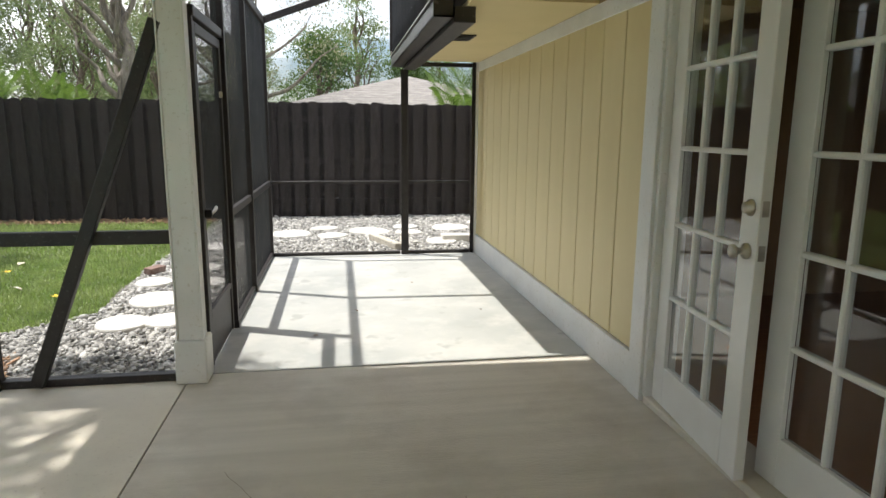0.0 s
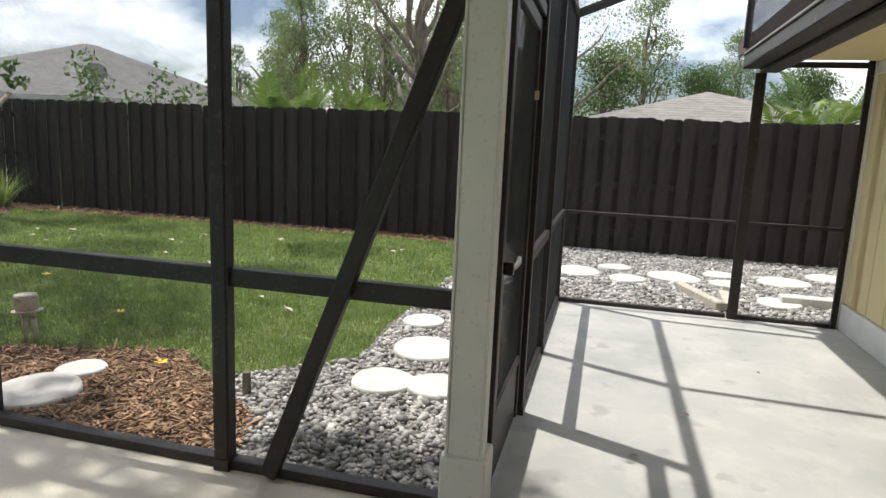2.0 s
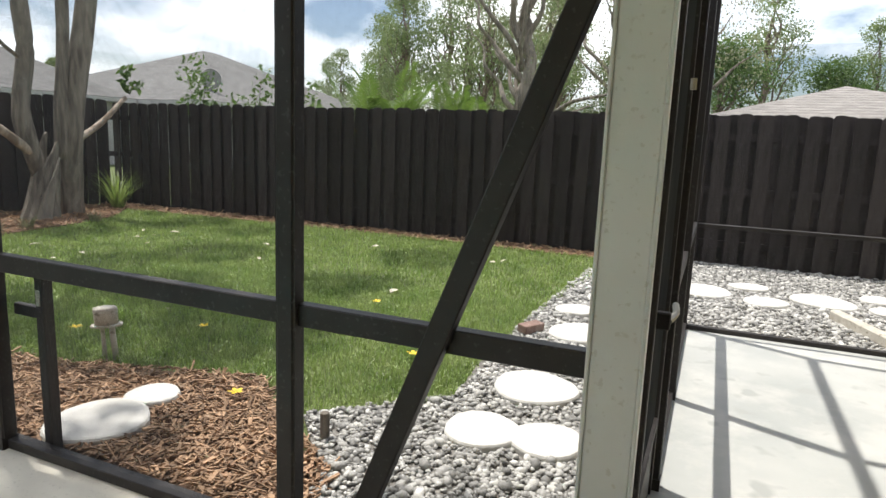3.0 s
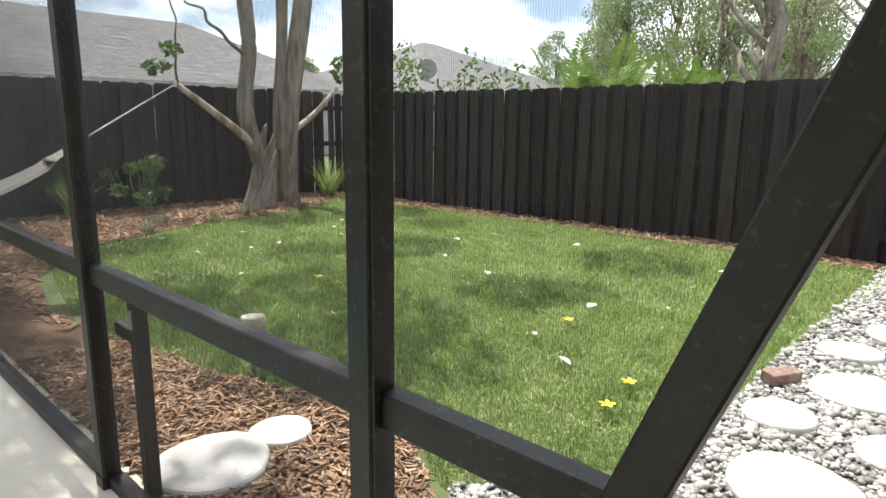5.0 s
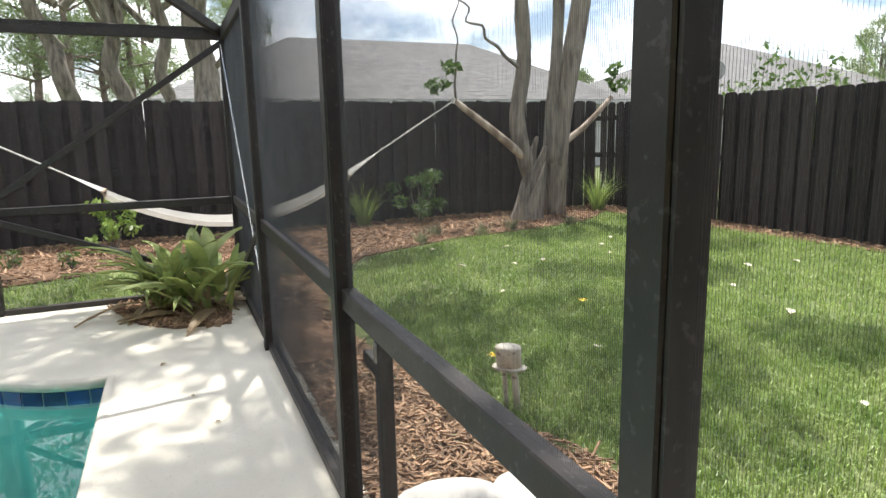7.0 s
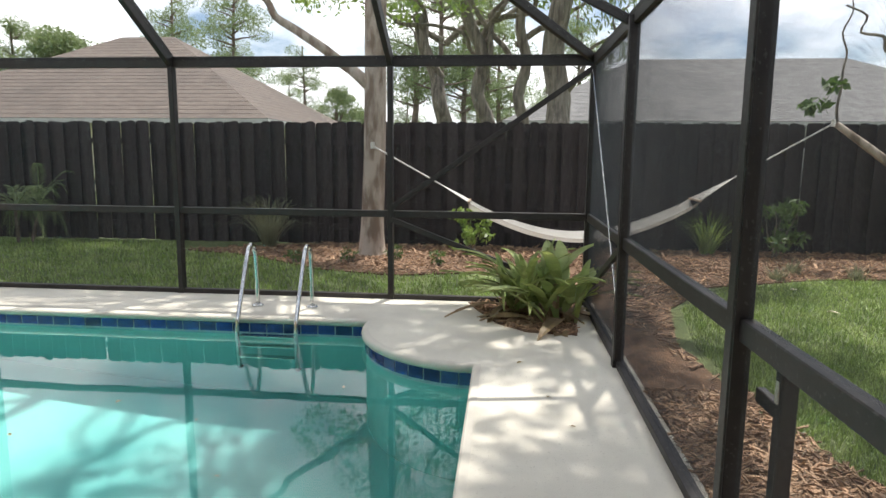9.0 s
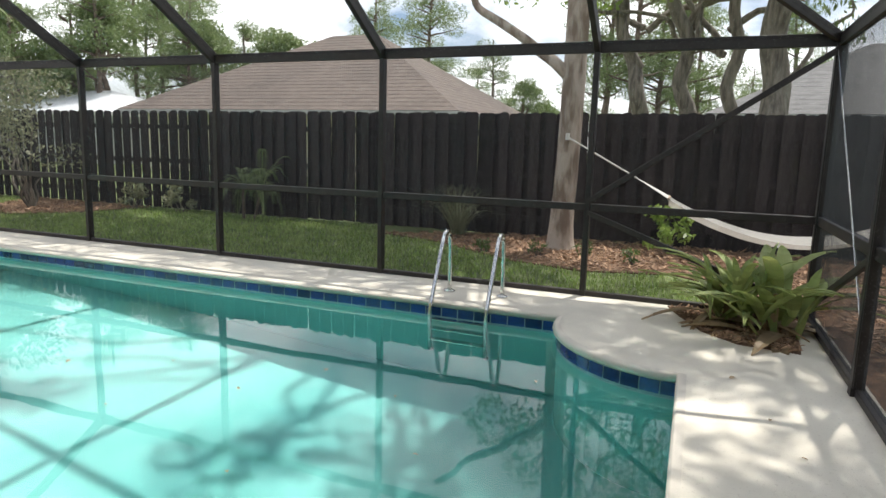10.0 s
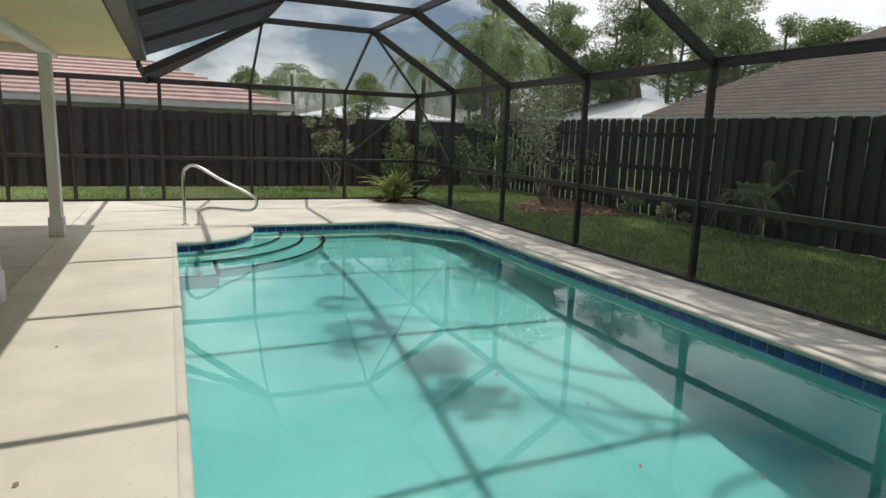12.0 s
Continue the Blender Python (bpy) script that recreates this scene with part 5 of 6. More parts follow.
def turf(name, places, length, seed, width=0.007):
    rng = np.random.default_rng(seed)
    n = len(places)
    xy = np.array(places)
    a = rng.uniform(0, 6.283, n)
    L = length * rng.uniform(0.5, 1.25, n)
    lean = rng.uniform(0.15, 1.05, n)
    d = np.c_[np.cos(a), np.sin(a)]
    s = np.c_[-np.sin(a), np.cos(a)] * (width / 2)
    z0 = np.full((n, 1), -0.02)
    v0, v1 = np.c_[xy - s, z0], np.c_[xy + s, z0]
    mid = xy + d * (L * lean * 0.35)[:, None]
    zm = (L * 0.62)[:, None] - 0.02
    v2, v3 = np.c_[mid + s * 0.8, zm], np.c_[mid - s * 0.8, zm]
    tip = np.c_[xy + d * (L * lean)[:, None], (L * np.sqrt(np.clip(1 - 0.8 * lean ** 2, 0.1, 1)))[:, None] - 0.02]
    verts = np.stack([v0, v1, v2, v3, tip], 1).reshape(-1, 3).tolist()
    k = np.arange(n) * 5
    faces = np.c_[k, k + 1, k + 2, k + 3].tolist() + np.c_[k + 3, k + 2, k + 4].tolist()
    ob = quads(name, verts, faces, BLADE)
    ob["kind"] = "stuff"
    return tagged(ob, "short green lawn grass with a worn edge", "grass")


LAWN_A = [(-2.0, 5.2), (-2.08, 6.0), (-2.03, 7.5), (-6.2, 7.5), (-6.2, 4.38), (-5.0, 4.42), (-4.3, 4.5), (-3.6, 4.8), (-3.1, 4.88), (-2.62, 4.58), (-2.03, 5.1)]
LAWN_B = [(-2.03, 7.5), (-1.9, 9.0), (-1.98, 10.25), (-6.0, 10.35), (-10.3, 10.05), (-9.6, 9.2), (-9.25, 8.2), (-9.0, 6.6), (-8.4, 5.3), (-7.4, 4.6), (-6.2, 4.38), (-6.2, 7.5)]
LAWN_W = [(-7.55, 3.3), (-8.3, 3.2), (-8.9, 2.5), (-8.6, 1.6), (-8.9, 0.7), (-9.8, -0.5), (-10.2, -1.8), (-11.0, -2.2), (-11.0, -7.3), (-9.5, -7.6), (-8.8, -8.4), (-9.0, -9.5), (-10.2, -10.4), (-11.0, -10.6), (-11.0, -14.1), (-7.5, -14.1), (-7.55, -10.9)]
LAWN_S = [(-7.5, -14.1), (2.0, -14.1), (2.0, -11.0), (-7.5, -11.0)]
turf("lawn_grass", scatter(LAWN_A, 4600, 6), 0.06, 6, 0.0058)
turf("lawn_grass", scatter(LAWN_B, 1500, 7), 0.062, 7, 0.009)
turf("lawn_grass", scatter(LAWN_W, 700, 8), 0.065, 8, 0.012)
turf("lawn_grass", scatter(LAWN_S, 260, 9), 0.07, 9, 0.018)

# leaves fallen on the lawn, on the slabs and on the water
rng_l = random.Random(5)


def fallen(x, y, z, size, material, name, label, cat, group):
    bm = bmesh.new()
    n = 7
    pts = [(size * (t - 0.5), size * 0.28 * math.sin(math.pi * t) ** 0.8) for t in [k / n for k in range(n + 1)]]
    up = [bm.verts.new((px, py, 0.012 * abs(py) / size + 0.3 * py)) for px, py in pts]
    mid = [bm.verts.new((px, 0, 0.02 * math.sin(px * 9))) for px, py in pts]
    dn = [bm.verts.new((px, -py, 0.35 * py)) for px, py in pts]
    for k in range(n):
        for a, b in ((up, mid), (mid, dn)):
            if len({tuple(q.co) for q in (a[k], a[k + 1], b[k + 1], b[k])}) > 2:
                bm.faces.new((a[k], a[k + 1], b[k + 1], b[k]))
    bmesh.ops.remove_doubles(bm, verts=bm.verts, dist=1e-5)
    ob = finish(name, bm, material)
    ob.matrix_world = pose(x, y, z, rng_l.uniform(-12, 12), rng_l.uniform(-12, 12), rng_l.uniform(0, 360))
    tagged(ob, label, cat, group)


for x, y in scatter([(-2.6, 5.3), (-2.6, 9.3), (-8.6, 9.0), (-8.2, 5.7), (-4.5, 5.0)], 1.1, 12):
    fallen(x, y, 0.045, rng_l.uniform(0.06, 0.12), LITTER, "fallen_leaf", "dry pale fallen leaf on the lawn", "leaf", "fallen leaves")
for x, y in ((0.9, 1.55), (-0.05, 1.9), (1.05, 2.0), (0.0, 5.0), (1.0, 4.9), (-0.3, 4.4), (0.55, 5.9), (-5.0, 3.2), (-5.6, 3.05), (-6.9, 2.9), (-4.6, 3.3), (-1.7, -0.3), (-1.6, -2.1), (-1.9, 0.4), (-1.4, -1.2), (-2.0, -4.4), (-1.5, -3.7), (-6.6, 3.0)):
    fallen(x, y, 0.006, rng_l.uniform(0.025, 0.045), LEAF_DRY, "fallen_leaf", "small dry fallen leaf on the concrete", "leaf", "fallen leaves")
for x, y in ((-4.3, -1.0), (-4.6, -0.4), (-4.4, 0.3), (-4.9, 0.6), (-3.9, -0.2), (-5.2, -0.9), (-4.7, 1.2), (-3.6, 0.9), (-5.6, -3.0), (-3.2, -2.5), (-5.0, -5.2), (-4.1, 1.6), (-5.3, 1.9)):
    fallen(x, y, WATER_Z + 0.006, rng_l.uniform(0.025, 0.04), LEAF_DRY, "floating_leaf", "small dry leaf floating on the pool", "leaf", "floating leaves")
for x, y in ((-2.45, 5.57), (-5.5, 6.12), (-2.5, 5.9), (-4.0, 5.35), (-3.0, 4.55), (-4.7, 4.9), (-3.3, 6.6)):
    f_ = thing("yellow_flower", "yellow blossom fallen on the lawn", "flower", "fallen blossoms", pose(x, y, 0.05, 0, 0, x * 70))
    for k in range(5):
        bm = bmesh.new()
        vs = [bm.verts.new(c) for c in ((0, 0, 0), (0.02, 0.012, 0.012), (0.042, 0.006, 0.014), (0.042, -0.008, 0.012), (0.02, -0.013, 0.01))]
        bm.faces.new(vs)
        bm.transform(Matrix.Rotation(6.2832 * k / 5, 4, "Z"))
        part("petal", bm, PETAL, f_)


# ---- small things outside the screen ----
pipe = thing("capped_pipe", "weathered irrigation valve on two thin pipes with an oval cap", "pipe", at=pose(-4.12, 4.70, -0.02, 2, -3, 35))
for dx, r in ((-0.032, 0.013), (0.030, 0.018)):
    part("riser", tube([(dx, 0.0, -0.02), (dx * 0.9, 0, 0.235)], r, 12), PIPE, pipe, smooth=True)
bm = tube([(0, 0, 0.228), (0, 0, 0.232), (0, 0, 0.240), (0, 0, 0.242)], [0.092, 0.098, 0.098, 0.09], 8)
bm.transform(Matrix.Diagonal((1.0, 0.62, 1, 1)))
part("flange", bm, PIPE, pipe, "thin pale flange plate")
bm = tube([(0, 0, 0.242), (0, 0, 0.246), (0, 0, 0.335), (0, 0, 0.348), (0, 0, 0.352)], [0.058, 0.068, 0.070, 0.066, 0.05], 20)
bm.transform(Matrix.Diagonal((1.0, 0.72, 1, 1)))
part("cap", bm, PIPE, pipe, "grey-brown oval cap bleached on top", True)
br = finish("brick", box(-0.10, 0.10, -0.048, 0.048, 0, 0.06, 0.004), BRICK)
br.matrix_world = pose(-1.95, 6.59, 0.015, 3, 0, 62)
tagged(br, "single red clay brick at the lawn edge", "brick")
log = thing("edging_log", "two short weathered timbers at the foot of the screen", "timber")
part("timber", bar((0.30, 8.35, 0.05), (0.58, 7.55, 0.05), 0.09, 0.09, 0.012), PIPE, log)
part("timber", bar((0.66, 7.62, 0.04), (0.70, 8.2, 0.04), 0.09, 0.08, 0.012), PIPE, log)
tb = finish("concrete_curb", box(1.2, 2.2, 8.05, 8.20, 0, 0.10, 0.01), STONE)
tagged(tb, "short pale concrete curb by the passage", "curb")
st = thing("lawn_stub", "small dark stake at the mulch edge", "stake", at=pose(-2.35, 4.42, 0))
part("stake", tube([(0, 0, -0.03), (0, 0, 0.13), (0, 0, 0.135)], [0.025, 0.022, 0.012], 9), BARK, st)
sp = thing("sprinkler_cap", "small white pipe stub in the lawn", "pipe", at=pose(-1.75, -11.8, -0.02))
part("stub", tube([(0, 0, 0), (0, 0, 0.16)], 0.03, 10), PIPE, sp)
part("cap", tube([(0, 0, 0.16), (0, 0, 0.20)], 0.045, 10), PIPE, sp)


# ---- pool fittings ----
ladder = thing("pool_ladder", "stainless steel pool ladder with two bent rails", "pool ladder", at=pose(-6.98, 0.653, 0))
for dy in (0.0, 0.52):
    path = arc_points([(0, dy, 0.0), (0, dy, 0.30), (0.03, dy, 0.52), (0.10, dy, 0.585), (0.18, dy, 0.54), (0.30, dy, 0.30), (0.42, dy, 0.05), (0.47, dy, -0.10), (0.47, dy, -0.5), (0.45, dy, -1.1)], 5)
    rail_ = part("rail", tube(path, 0.020, 12), STEEL, ladder, smooth=True)
    part("flange", tube([(0, dy, 0.0), (0, dy, 0.012), (0, dy, 0.022)], [0.055, 0.052, 0.026], 16), STEEL, rail_, "round deck flange", True)
    part("bumper", tube([(0.45, dy, -1.1), (0.40, dy, -1.1)], 0.022, 10), DARK, rail_)
for z in (-0.24, -0.52, -0.80):
    part("tread", box(0.42, 0.50, 0.02, 0.50, z - 0.012, z + 0.012, 0.005), STEEL, ladder)

grab = thing("step_handrail", "stainless steel handrail bent in a figure four beside the pool steps", "handrail")
path = arc_points([(-2.50, -7.50, 0.0), (-2.50, -7.50, 0.4), (-2.50, -7.50, 0.74), (-2.56, -7.48, 0.86), (-2.70, -7.44, 0.88), (-3.0, -7.36, 0.70), (-3.38, -7.28, 0.50), (-3.50, -7.25, 0.40), (-3.49, -7.26, 0.29), (-3.38, -7.28, 0.235),
                   (-3.1, -7.34, 0.25), (-2.85, -7.42, 0.26), (-2.72, -7.46, 0.20), (-2.68, -7.48, 0.0)], 6)
part("rail", tube(path, 0.023, 12), STEEL, grab, smooth=True)
for p in ((-2.50, -7.50), (-2.68, -7.48)):
    part("flange", tube([(*p, 0.0), (*p, 0.012), (*p, 0.022)], [0.05, 0.048, 0.028], 14), STEEL, grab, "round deck flange", True)


# ---- hammock ----
ham = thing("hammock", "white cotton rope hammock slung between two trees", "hammock")
W_END, E_END = Vector((-10.08, 1.10, 1.53)), Vector((-10.2, 7.15, 1.86))


def bed_z(t):
    return 0.80 - 0.46 * math.sin(math.pi * t) ** 0.9 + 0.06 * t


bm = bmesh.new()
rows_ = []
for i in range(33):
    t = i / 32
    half = 0.42 * (0.55 + 0.45 * math.sin(math.pi * t))
    rows_.append([bm.verts.new((-9.95 + half * (k / 6 - 1), 2.45 + 2.95 * t, bed_z(t) - 0.10 * (1 - (k / 6 - 1) ** 2))) for k in range(13)])
for a, b in zip(rows_, rows_[1:]):
    for k in range(12):
        bm.faces.new((a[k], a[k + 1], b[k + 1], b[k]))
NET = sheer("cotton_net", (0.70, 0.68, 0.63), 0.42)
part("bed", bm, NET, ham, "open-weave white rope bed", smooth=True)
for t, end in ((0.0, W_END), (1.0, E_END)):
    half = 0.42 * 0.55
    y = 2.45 + 2.95 * t
    knot = Vector((-10.0, y, bed_z(t))).lerp(end, 0.30)
    part("spreader_bar", tube([(-9.95 - half - 0.03, y, bed_z(t)), (-9.95 + half + 0.03, y, bed_z(t))], 0.014, 8), WOODBAR, ham)
    for k in range(9):
        part("clew_cord", tube([(-9.95 + half * (k / 4 - 1), y, bed_z(t)), knot], 0.005, 5), ROPE, ham)
    part("rope", tube([knot, end], 0.011, 7), ROPE, ham)
    part("tie", tube([end + Vector((0, 0, -0.04)), end + Vector((0, 0, 0.05))], 0.03, 8), ROPE, ham)

# ---- planting ----
bed1 = [(-7.35, 2.60), (-7.05, 2.70), (-6.62, 2.88), (-6.38, 3.12), (-6.33, 3.52), (-7.38, 3.62)]
structure(finish("planter_bed", slab(bed1, -0.02, 0.006), MULCH_SOIL), "planting bed of dark mulch cut into the deck", "ground")
tagged(chips("mulch_chips", scatter(bed1, 1300, 15), 0.05, MULCH, 15, 0.006), "loose mulch in the planting bed", "mulch")
strap_plant("strap_leaf_plant", "bushy green strap-leaved plant with dry leaves in the deck bed", (-6.98, 3.08, 0.01), 60, 0.80, 31, dry=26, width=0.06)
strap_plant("strap_leaf_plant", "upright broad-leaved green plant with brown stems in the deck bed", (-6.74, 3.36, 0.01), 34, 0.86, 36, LEAF_DRAC, 16, 0.12)
bed2 = [(-7.35, -10.75), (-6.3, -10.75), (-6.35, -10.2), (-6.8, -9.8), (-7.35, -9.6)]
structure(finish("planter_bed", slab(bed2, -0.02, 0.006), MULCH_SOIL), "planting bed of dark mulch cut into the deck", "ground")
strap_plant("strap_leaf_plant", "bright yellow-green strap-leaved plant in the corner bed", (-6.75, -10.3, 0.01), 80, 0.80, 32, LEAF_DRAC, 8)
grass_clump("fountain_grass", "tall arching fountain grass against the fence", (-10.7, -0.65, -0.02), 230, 1.5, 41, LEAF_PALE, 0.55, 0.006)
grass_clump("fountain_grass", "green arching grass clump in the mulch", (-10.9, 5.9, -0.02), 170, 0.85, 42, BLADE)
grass_clump("fountain_grass", "green arching grass clump by the fence corner", (-10.6, 10.1, -0.02), 160, 0.9, 43, BLADE)
palm("pygmy_palm", "small feathery palm in front of the fence", (-10.6, -4.7, -0.02), 2, 15, 0.66, 0.62, LEAF_FAR, 44, 0.17, trunk_r=0.03, rise=1.7, droop=1.45, width=0.014)
shrub("white_shrub", "low shrub with whitish leaves by the fence", (-10.75, -6.3, -0.02), 0.55, 0.26, 45, LEAF_PALE, 500, 0.06)
shrub("white_shrub", "low shrub with whitish leaves by the fence", (-10.75, -7.4, -0.02), 0.55, 0.26, 46, LEAF_PALE, 500, 0.06)
shrub("round_shrub", "small broad-leaved green shrub under the hammock", (-10.4, 2.45, -0.02), 0.62, 0.28, 47, LEAF_PALM, 420, 0.09)
shrub("dark_shrub", "dark leafy shrub before the fence", (-10.75, 6.75, -0.02), 0.85, 0.42, 48, LEAF_OAK, 700, 0.11, aspect=3.5)
for k, (x, y) in enumerate(((-9.5, 0.9), (-9.75, 1.45), (-9.4, 2.1), (-9.35, 0.2))):
    shrub("small_dark_plant", "small dark spiky plant in the mulch", (x, y, -0.02), 0.20, 0.11, 50 + k, LEAF_OAK, 90, 0.08, aspect=4)
for k, (x, y) in enumerate(((-9.5, 6.5), (-9.2, 7.1), (-9.4, 8.7), (-9.0, 6.1), (-9.45, 7.7))):
    grass_clump("liriope_tuft", "small grassy tuft at the bed edge", (x, y, -0.01), 60, 0.24, 60 + k, LEAF_PALE)
shrub("crape_shrub", "multi-stemmed pale shrub with airy leaves by the fence", (-9.75, -9.0, -0.02), 2.6, 1.05, 70, LEAF_PALE, 2600, 0.075, 9, 26, 0.35)
shrub("croton_shrub", "small leafy tree with pale stems and reddish leaf tips", (-6.0, -12.9, -0.02), 1.95, 0.55, 71, LEAF_PALE, 900, 0.13, 6, 12, 0.55)
shrub("hedge_shrub", "green leafy shrub at the fence corner", (-8.2, -13.2, -0.02), 1.75, 0.75, 72, LEAF_FAR, 2400, 0.085, 6, 18, 0.2)
shrub("hedge_shrub", "dense dark green shrub at the fence corner", (-10.2, -12.6, -0.02), 2.0, 0.9, 73, LEAF_OAK, 2000, 0.11, 6, 18, 0.15)

# palms and bushes just beyond the north fence
palm("areca_palm", "bright green clumping palm behind the fence", (-7.1, 13.4, -0.1), 5, 6, 0.75, 1.75, LEAF_ARECA, 80, 0.42, "clumping palms behind the fence", 0.04, 0.75, 2.0, 0.045)
palm("areca_palm", "bright green clumping palm behind the fence", (-5.4, 13.7, -0.1), 4, 6, 0.75, 1.5, LEAF_ARECA, 81, 0.42, "clumping palms behind the fence", 0.04, 0.75, 2.0, 0.045)
palm("areca_palm", "bright green clumping palm behind the fence", (2.7, 13.0, -0.1), 6, 7, 0.95, 1.6, LEAF_ARECA, 82, 0.45, "clumping palms behind the fence", 0.04, 0.75, 2.0, 0.045)
palm("areca_palm", "bright green clumping palm behind the fence", (-9.3, 14.5, -0.1), 3, 5, 0.7, 1.3, LEAF_ARECA, 83, 0.4, "clumping palms behind the fence", 0.04, 0.75, 2.0, 0.045)
shrub("wispy_shrub", "thin twiggy shrub rising behind the fence", (-10.2, 12.3, -0.1), 3.1, 0.8, 84, LEAF_OAK, 420, 0.11, 8, 12, 0.6)
shrub("wispy_shrub", "thin twiggy shrub rising behind the fence", (-8.8, 12.6, -0.1), 2.7, 0.7, 85, LEAF_OAK, 360, 0.11, 8, 10, 0.6)


# ---- trees beyond the fences ----
broadleaf("mossy_oak", "grey gnarled oak hung with pale moss behind the fence", (-5.2, 17.2, -0.1), 7.5, 3.4, 90, LEAF_PALE, BARK, 6000, 0.07, 0.26, 0.30, 34, flat=0.6, droop=1.6)
broadleaf("mossy_oak", "grey gnarled oak hung with pale moss behind the fence", (-2.8, 19.5, -0.1), 8.0, 3.2, 91, LEAF_PALE, BARK, 5500, 0.075, 0.24, 0.30, 30, flat=0.6, droop=1.4)
hedge = broadleaf("dense_hedge_tree", "dense dark green hedge tree", (-0.9, 33.0, -0.1), 6.0, 3.6, 92, LEAF_OAK, PINE_BARK, 15000, 0.14, 0.2, 0.10, 48, "dense hedge trees")
for x, y, s in ((-5.6, 34.5, 0.95), (3.6, 35.5, 0.9), (-10.0, 37.0, 0.9), (8.5, 36.0, 0.9)):
    copy_thing(hedge, pose(x, y, -0.1, 0, 0, x * 40) @ Matrix.Diagonal((s, s, s, 1)))
airy = broadleaf("airy_tree", "tall airy light green cypress", (-11.9, 30.0, -0.1), 8.2, 2.5, 93, LEAF_FAR, PINE_BARK, 7500, 0.12, 0.17, 0.22, 40, "airy cypress trees", droop=0.3)
for x, y, s in ((-16.5, 33.0, 1.1), (-8.2, 33.0, 1.05), (-10.0, 27.5, 1.0), (-13.6, 27.0, 0.95), (-14.5, 34.0, 1.2), (-9.6, 36.0, 1.3), (-18.8, 34.5, 1.0), (-7.0, 27.0, 0.9), (-22.5, 36.0, 0.8), (1.2, 43.0, 1.35), (-20.5, 38.0, 0.9), (-14.0, 41.0, 1.1), (-26.0, 40.0, 0.8), (-5.0, 45.0, 1.0), (7.0, 46.0, 1.1)):
    copy_thing(airy, pose(x, y, -0.1, 0, 0, x * 33) @ Matrix.Diagonal((s, s, s, 1)))


def pine(name, label, at, height, seed, leaves=11000):
    """Tall bare trunk with a few flat tufted layers near the top."""
    rng = random.Random(seed)
    t = thing(name, label, "tree", "tall pines", pose(*at))
    bm = crooked((0, 0, -0.2), (rng.uniform(-0.5, 0.5), rng.uniform(-0.5, 0.5), height), 0.22, 0.06, seed, 0.01)
    cs, rs = [], []
    for i in range(26):
        h = height * rng.uniform(0.42, 1.0)
        a, d = rng.uniform(0, 6.28), rng.uniform(0.4, 2.6) * (1.25 - h / height)  + 0.5
        c = (math.cos(a) * d, math.sin(a) * d, h)
        cs.append(c)
        rs.append(rng.uniform(0.6, 1.25))
        merge(bm, crooked((0, 0, h - 0.5), c, 0.07, 0.02, seed + i, 0.06, 4))
    part("trunk", bm, PINE_BARK, t)
    v, f = leaf_cloud(cs, rs, leaves, 0.19, seed, 0.6, 4.0, 0.0)
    quads("crown", v, f, LEAF_FAR, t)
    return t


pine_a = pine("slash_pine", "tall slash pine with a high sparse crown", (-42.8, -15.0, -0.1), 13.0, 100)
pine_b = pine("slash_pine", "tall slash pine with a high sparse crown", (-61.0, 0.5, -0.1), 11.0, 101)
spots = [(-46, -21, 1.0), (-38.5, -27, 0.85), (-34, -30, 0.9), (-30, -33.5, 0.85), (-27, -37, 0.9), (-41, -24, 0.8), (-36.5, -35, 1.0), (-31.0, -41.0, 0.9), (-48, -12, 0.72), (-67.5, -20, 0.9), (-71, 7, 0.75), (-66, 3.5, 0.7), (-62, 12, 0.8), (-58, -6, 0.72),
         (-29, -30, 0.95), (-26, -33, 0.9), (-33, -27, 0.8), (-24, -39, 1.0), (-37, -31, 1.1), (-45.5, -31, 0.95), (-40, -38, 1.0), (-24, -43, 0.8), (-50, -18, 0.8), (-33.2, -1.6, 0.95), (-31.6, -0.2, 0.9), (-35.5, 0.6, 0.9), (-37.0, 1.8, 1.0), (-43, 2.6, 0.9), (-47, 8, 0.9)]
for k, (x, y, s) in enumerate(spots):
    copy_thing((pine_a, pine_b)[k % 2], pose(x, y, -0.1, 0, 0, k * 67) @ Matrix.Diagonal((s, s, s, 1)))
far_b = broadleaf("far_broadleaf", "rounded distant broadleaf tree", (-40.0, -21.5, -0.1), 7.6, 3.2, 102, LEAF_FAR, PINE_BARK, 12000, 0.165, 0.22, 0.2, 30, "distant broadleaf trees")
for k, (x, y, s) in enumerate(((-34, -26.5, 1.2), (-30, -30.5, 1.3), (-38.5, -24, 1.2), (-27, -34.5, 1.2), (-46, -9, 0.85), (-43, -29, 1.0), (-33, -38, 1.0), (-26, -43, 0.95), (-52, -22, 0.9), (-56, -10, 0.75), (-70, -12, 0.8), (-73, 4, 0.7), (-18, -50, 0.85), (-8, -48, 0.8), (0, -46, 0.8), (8, -42, 0.9), (-12.5, -31.5, 0.55), (-72, 16, 0.8), (-60, 26, 0.9), (-48, 36, 0.9), (-38, 46, 0.9), (-28, 50, 0.9), (16, 42, 1.0), (24, 30, 1.0), (-40, -45, 1.0), (-30, -50, 1.0))):
    copy_thing(far_b, pose(x, y, -0.1, 0, 0, k * 71) @ Matrix.Diagonal((s, s, s * 0.95, 1)))

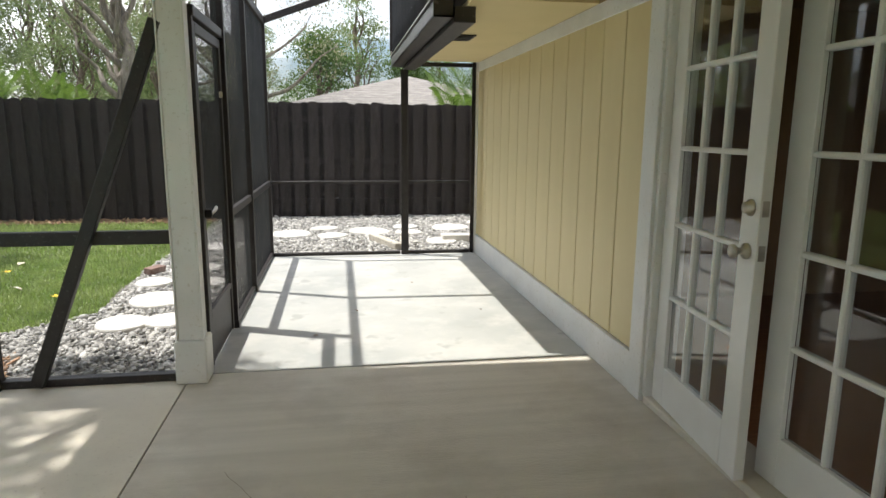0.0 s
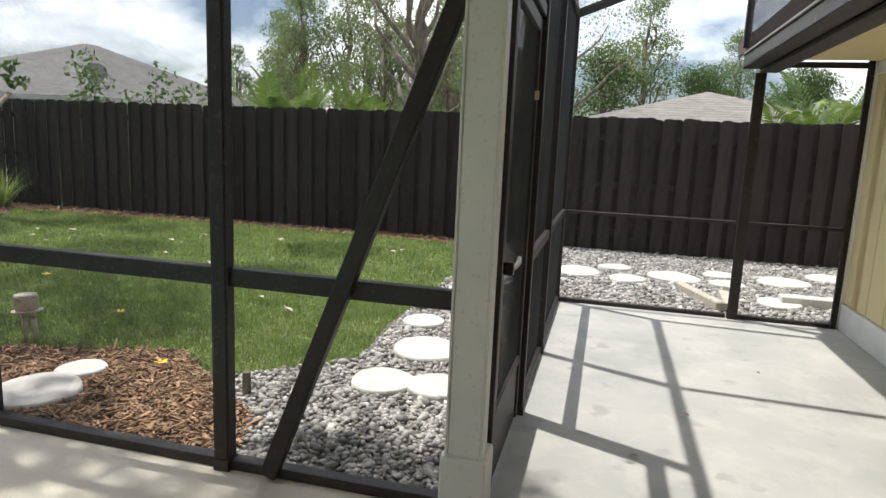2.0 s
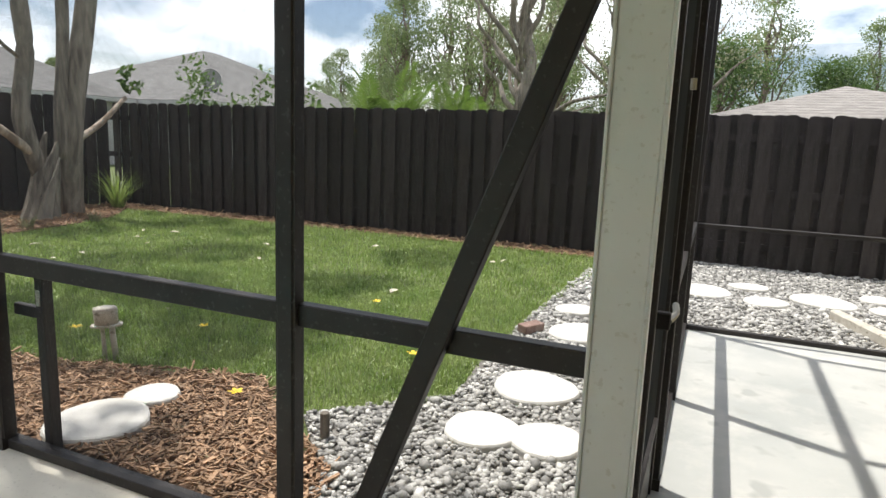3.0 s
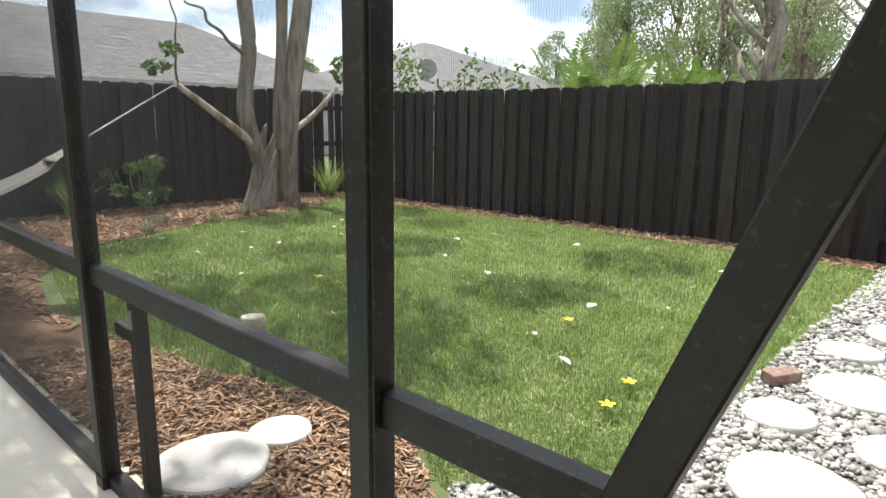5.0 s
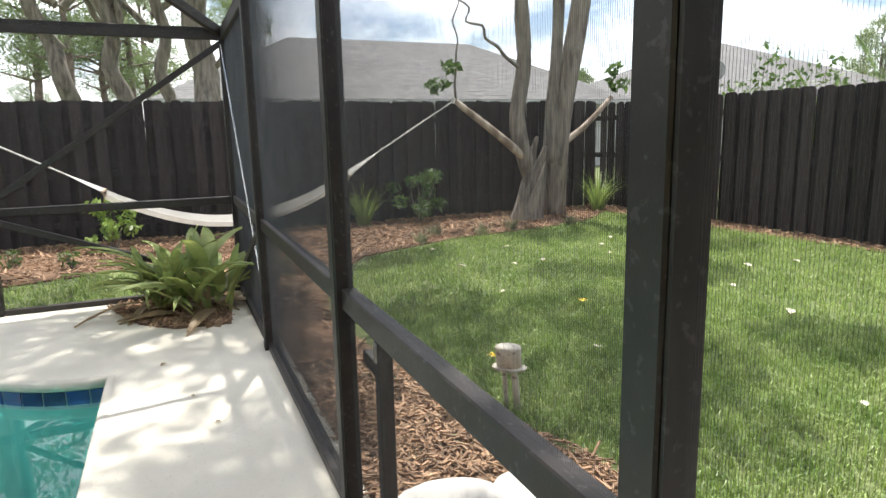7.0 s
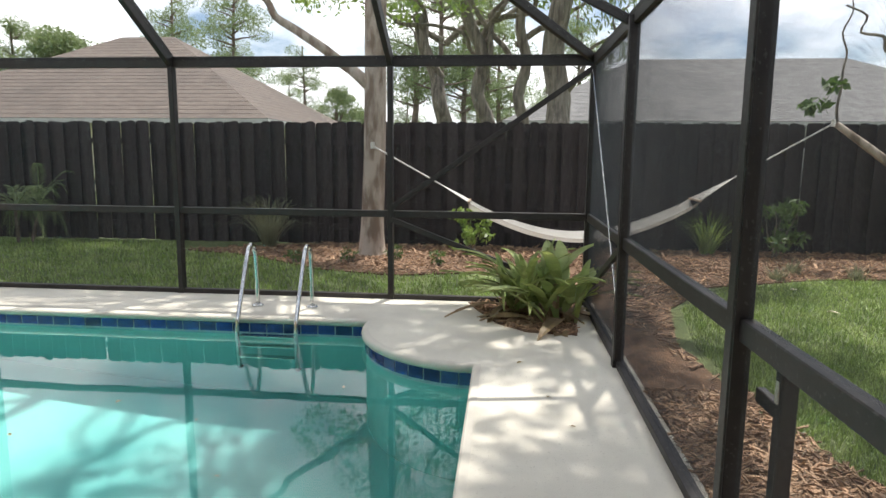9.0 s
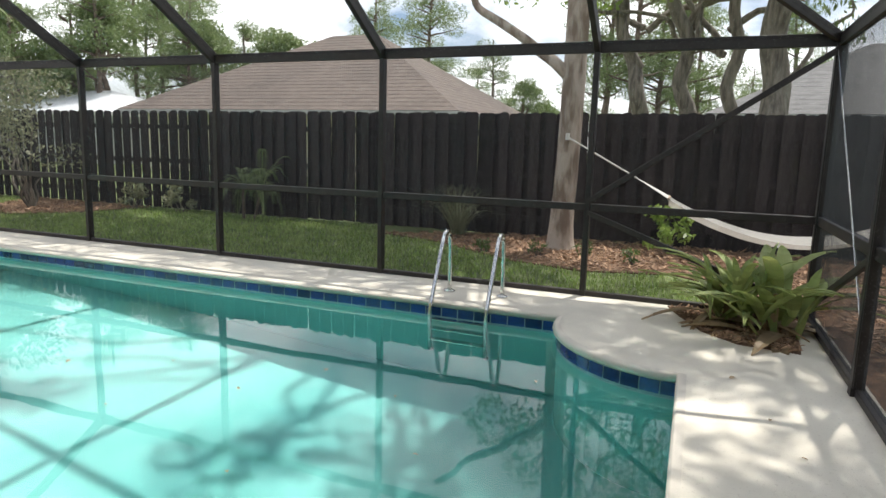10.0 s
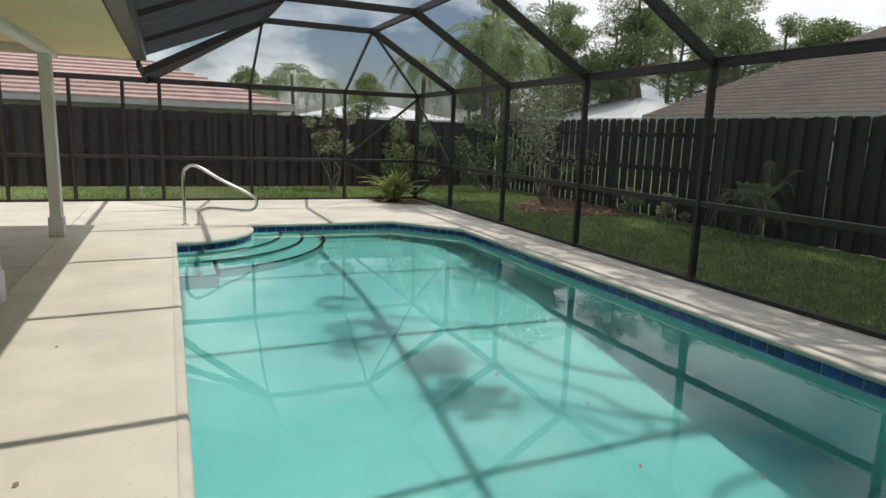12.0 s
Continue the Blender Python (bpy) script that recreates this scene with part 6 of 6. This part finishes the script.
# oaks just beyond the west fence
oak = thing("spreading_oak", "spreading grey-trunked oak beyond the fence", "tree", at=pose(-17.0, 2.7, -0.1))
part("trunk", crooked((0, -0.3, -0.1), (0.2, -1.9, 4.8), 0.24, 0.13, 110, 0.04), BARK, oak, smooth=True)
part("trunk", crooked((0, 0.1, -0.1), (0.3, -0.75, 5.4), 0.22, 0.13, 111, 0.04), BARK, oak, smooth=True)
part("trunk", crooked((0.2, 0.5, -0.1), (0.4, 0.55, 5.2), 0.17, 0.11, 112, 0.03), BARK, oak, smooth=True)
for k in range(9):
    r_ = random.Random(120 + k)
    part("limb", crooked((0.2, r_.uniform(-1.4, 0.5), r_.uniform(3.2, 4.8)), (r_.uniform(-1, 1.5), r_.uniform(-4, 3.5), r_.uniform(5, 7.5)), 0.08, 0.015, 130 + k, 0.08), BARK, oak)
v, f = leaf_cloud([(0.5, -3.0, 6.2), (0.2, -1.6, 7.0), (0.6, 0.2, 6.4), (0.3, 2.0, 6.4), (0.8, 3.2, 5.6), (0.4, -4.2, 5.5), (0.7, -0.8, 5.2), (0.4, 1.4, 5.2), (0.6, -2.4, 5.0)], [1.2, 1.2, 1.2, 1.1, 1.0, 1.0, 0.8, 0.7, 0.8], 4600, 0.16, 113, 0.7, 2.4, 0.5)
quads("crown", v, f, LEAF_PALM, oak)
oak2 = thing("big_oak", "thick grey oak trunk with drooping foliage beyond the fence", "tree", at=pose(-15.5, 3.9, -0.1))
part("trunk", crooked((0, 0, -0.1), (0.1, 0.15, 6.5), 0.30, 0.20, 114, 0.02), BARK, oak2, smooth=True)
part("limb", crooked((0, 0, 2.5), (0.2, 1.5, 4.6), 0.06, 0.02, 115, 0.06), BARK, oak2)
v, f = leaf_cloud([(0.3, 0.9, 4.4), (0.2, 1.5, 4.9), (0.2, -0.4, 5.8), (0.0, 0.6, 6.6), (0.3, 1.2, 3.7)], [0.5, 0.6, 0.9, 1.1, 0.35], 1900, 0.16, 116, 0.8, 4.0, 2.0)
quads("crown", v, f, LEAF_FAR, oak2)
palm2 = palm("tall_palm", "tall feathery palm beyond the fence", (-11.8, -16.4, -0.1), 1, 26, 2.3, 4.6, LEAF_FAR, 120, 0.55, "tall palms", 0.13, 1.3, 0.9, 0.06)
for x, y, s in ((-10.6, -18.6, 0.82), (-13.2, -17.6, 1.05), (-7.6, -27.5, 0.85), (-9.4, -29, 0.8), (-6.4, -29.0, 0.75), (-14.4, -19.5, 0.95)):
    copy_thing(palm2, pose(x, y, -0.1, 0, 0, x * 50) @ Matrix.Diagonal((s, s, s, 1)))

sat = thing("satellite_dish", "round grey satellite dish on the neighbour roof", "satellite dish", at=pose(-19.6, 22.0, 3.45, 0, 0, 40))
part("mast", tube([(0, 0, -0.6), (0, 0, 0.0)], 0.03, 8), DISH, sat)
part("dish", tube([(0, 0.0, 0), (0, -0.03, 0.0), (0, -0.10, 0.0)], [0.05, 0.28, 0.40], 20), DISH, sat)


# hairline cracks in the patio slab
CRACK = mat("crack_dirt", (0.30, 0.27, 0.22), (0.40, 0.36, 0.30), 20, 0.9)
for k, pts in enumerate((((-0.62, 2.62), (-0.44, 2.35), (-0.30, 2.16), (-0.46, 1.95), (-0.55, 1.78), (-0.72, 1.6)), ((0.10, 1.45), (0.17, 1.72), (0.30, 1.95), (0.36, 2.3)))):
    cr_rng = random.Random(k)
    fine = [Vector((*p, 0)) for p in pts]
    fine = arc_points(fine, 6)
    bm = bmesh.new()
    prev = None
    for i, p in enumerate(fine):
        q = p + Vector((cr_rng.uniform(-0.006, 0.006), cr_rng.uniform(-0.006, 0.006), 0.0))
        w = 0.0022 * cr_rng.uniform(0.5, 1.4)
        cur = (bm.verts.new((q.x - w, q.y, 0.0045)), bm.verts.new((q.x + w, q.y, 0.0045)))
        if prev:
            bm.faces.new((prev[0], prev[1], cur[1], cur[0]))
        prev = cur
    structure(finish("floor_crack", bm, CRACK), "hairline crack in the concrete patio", "crack")
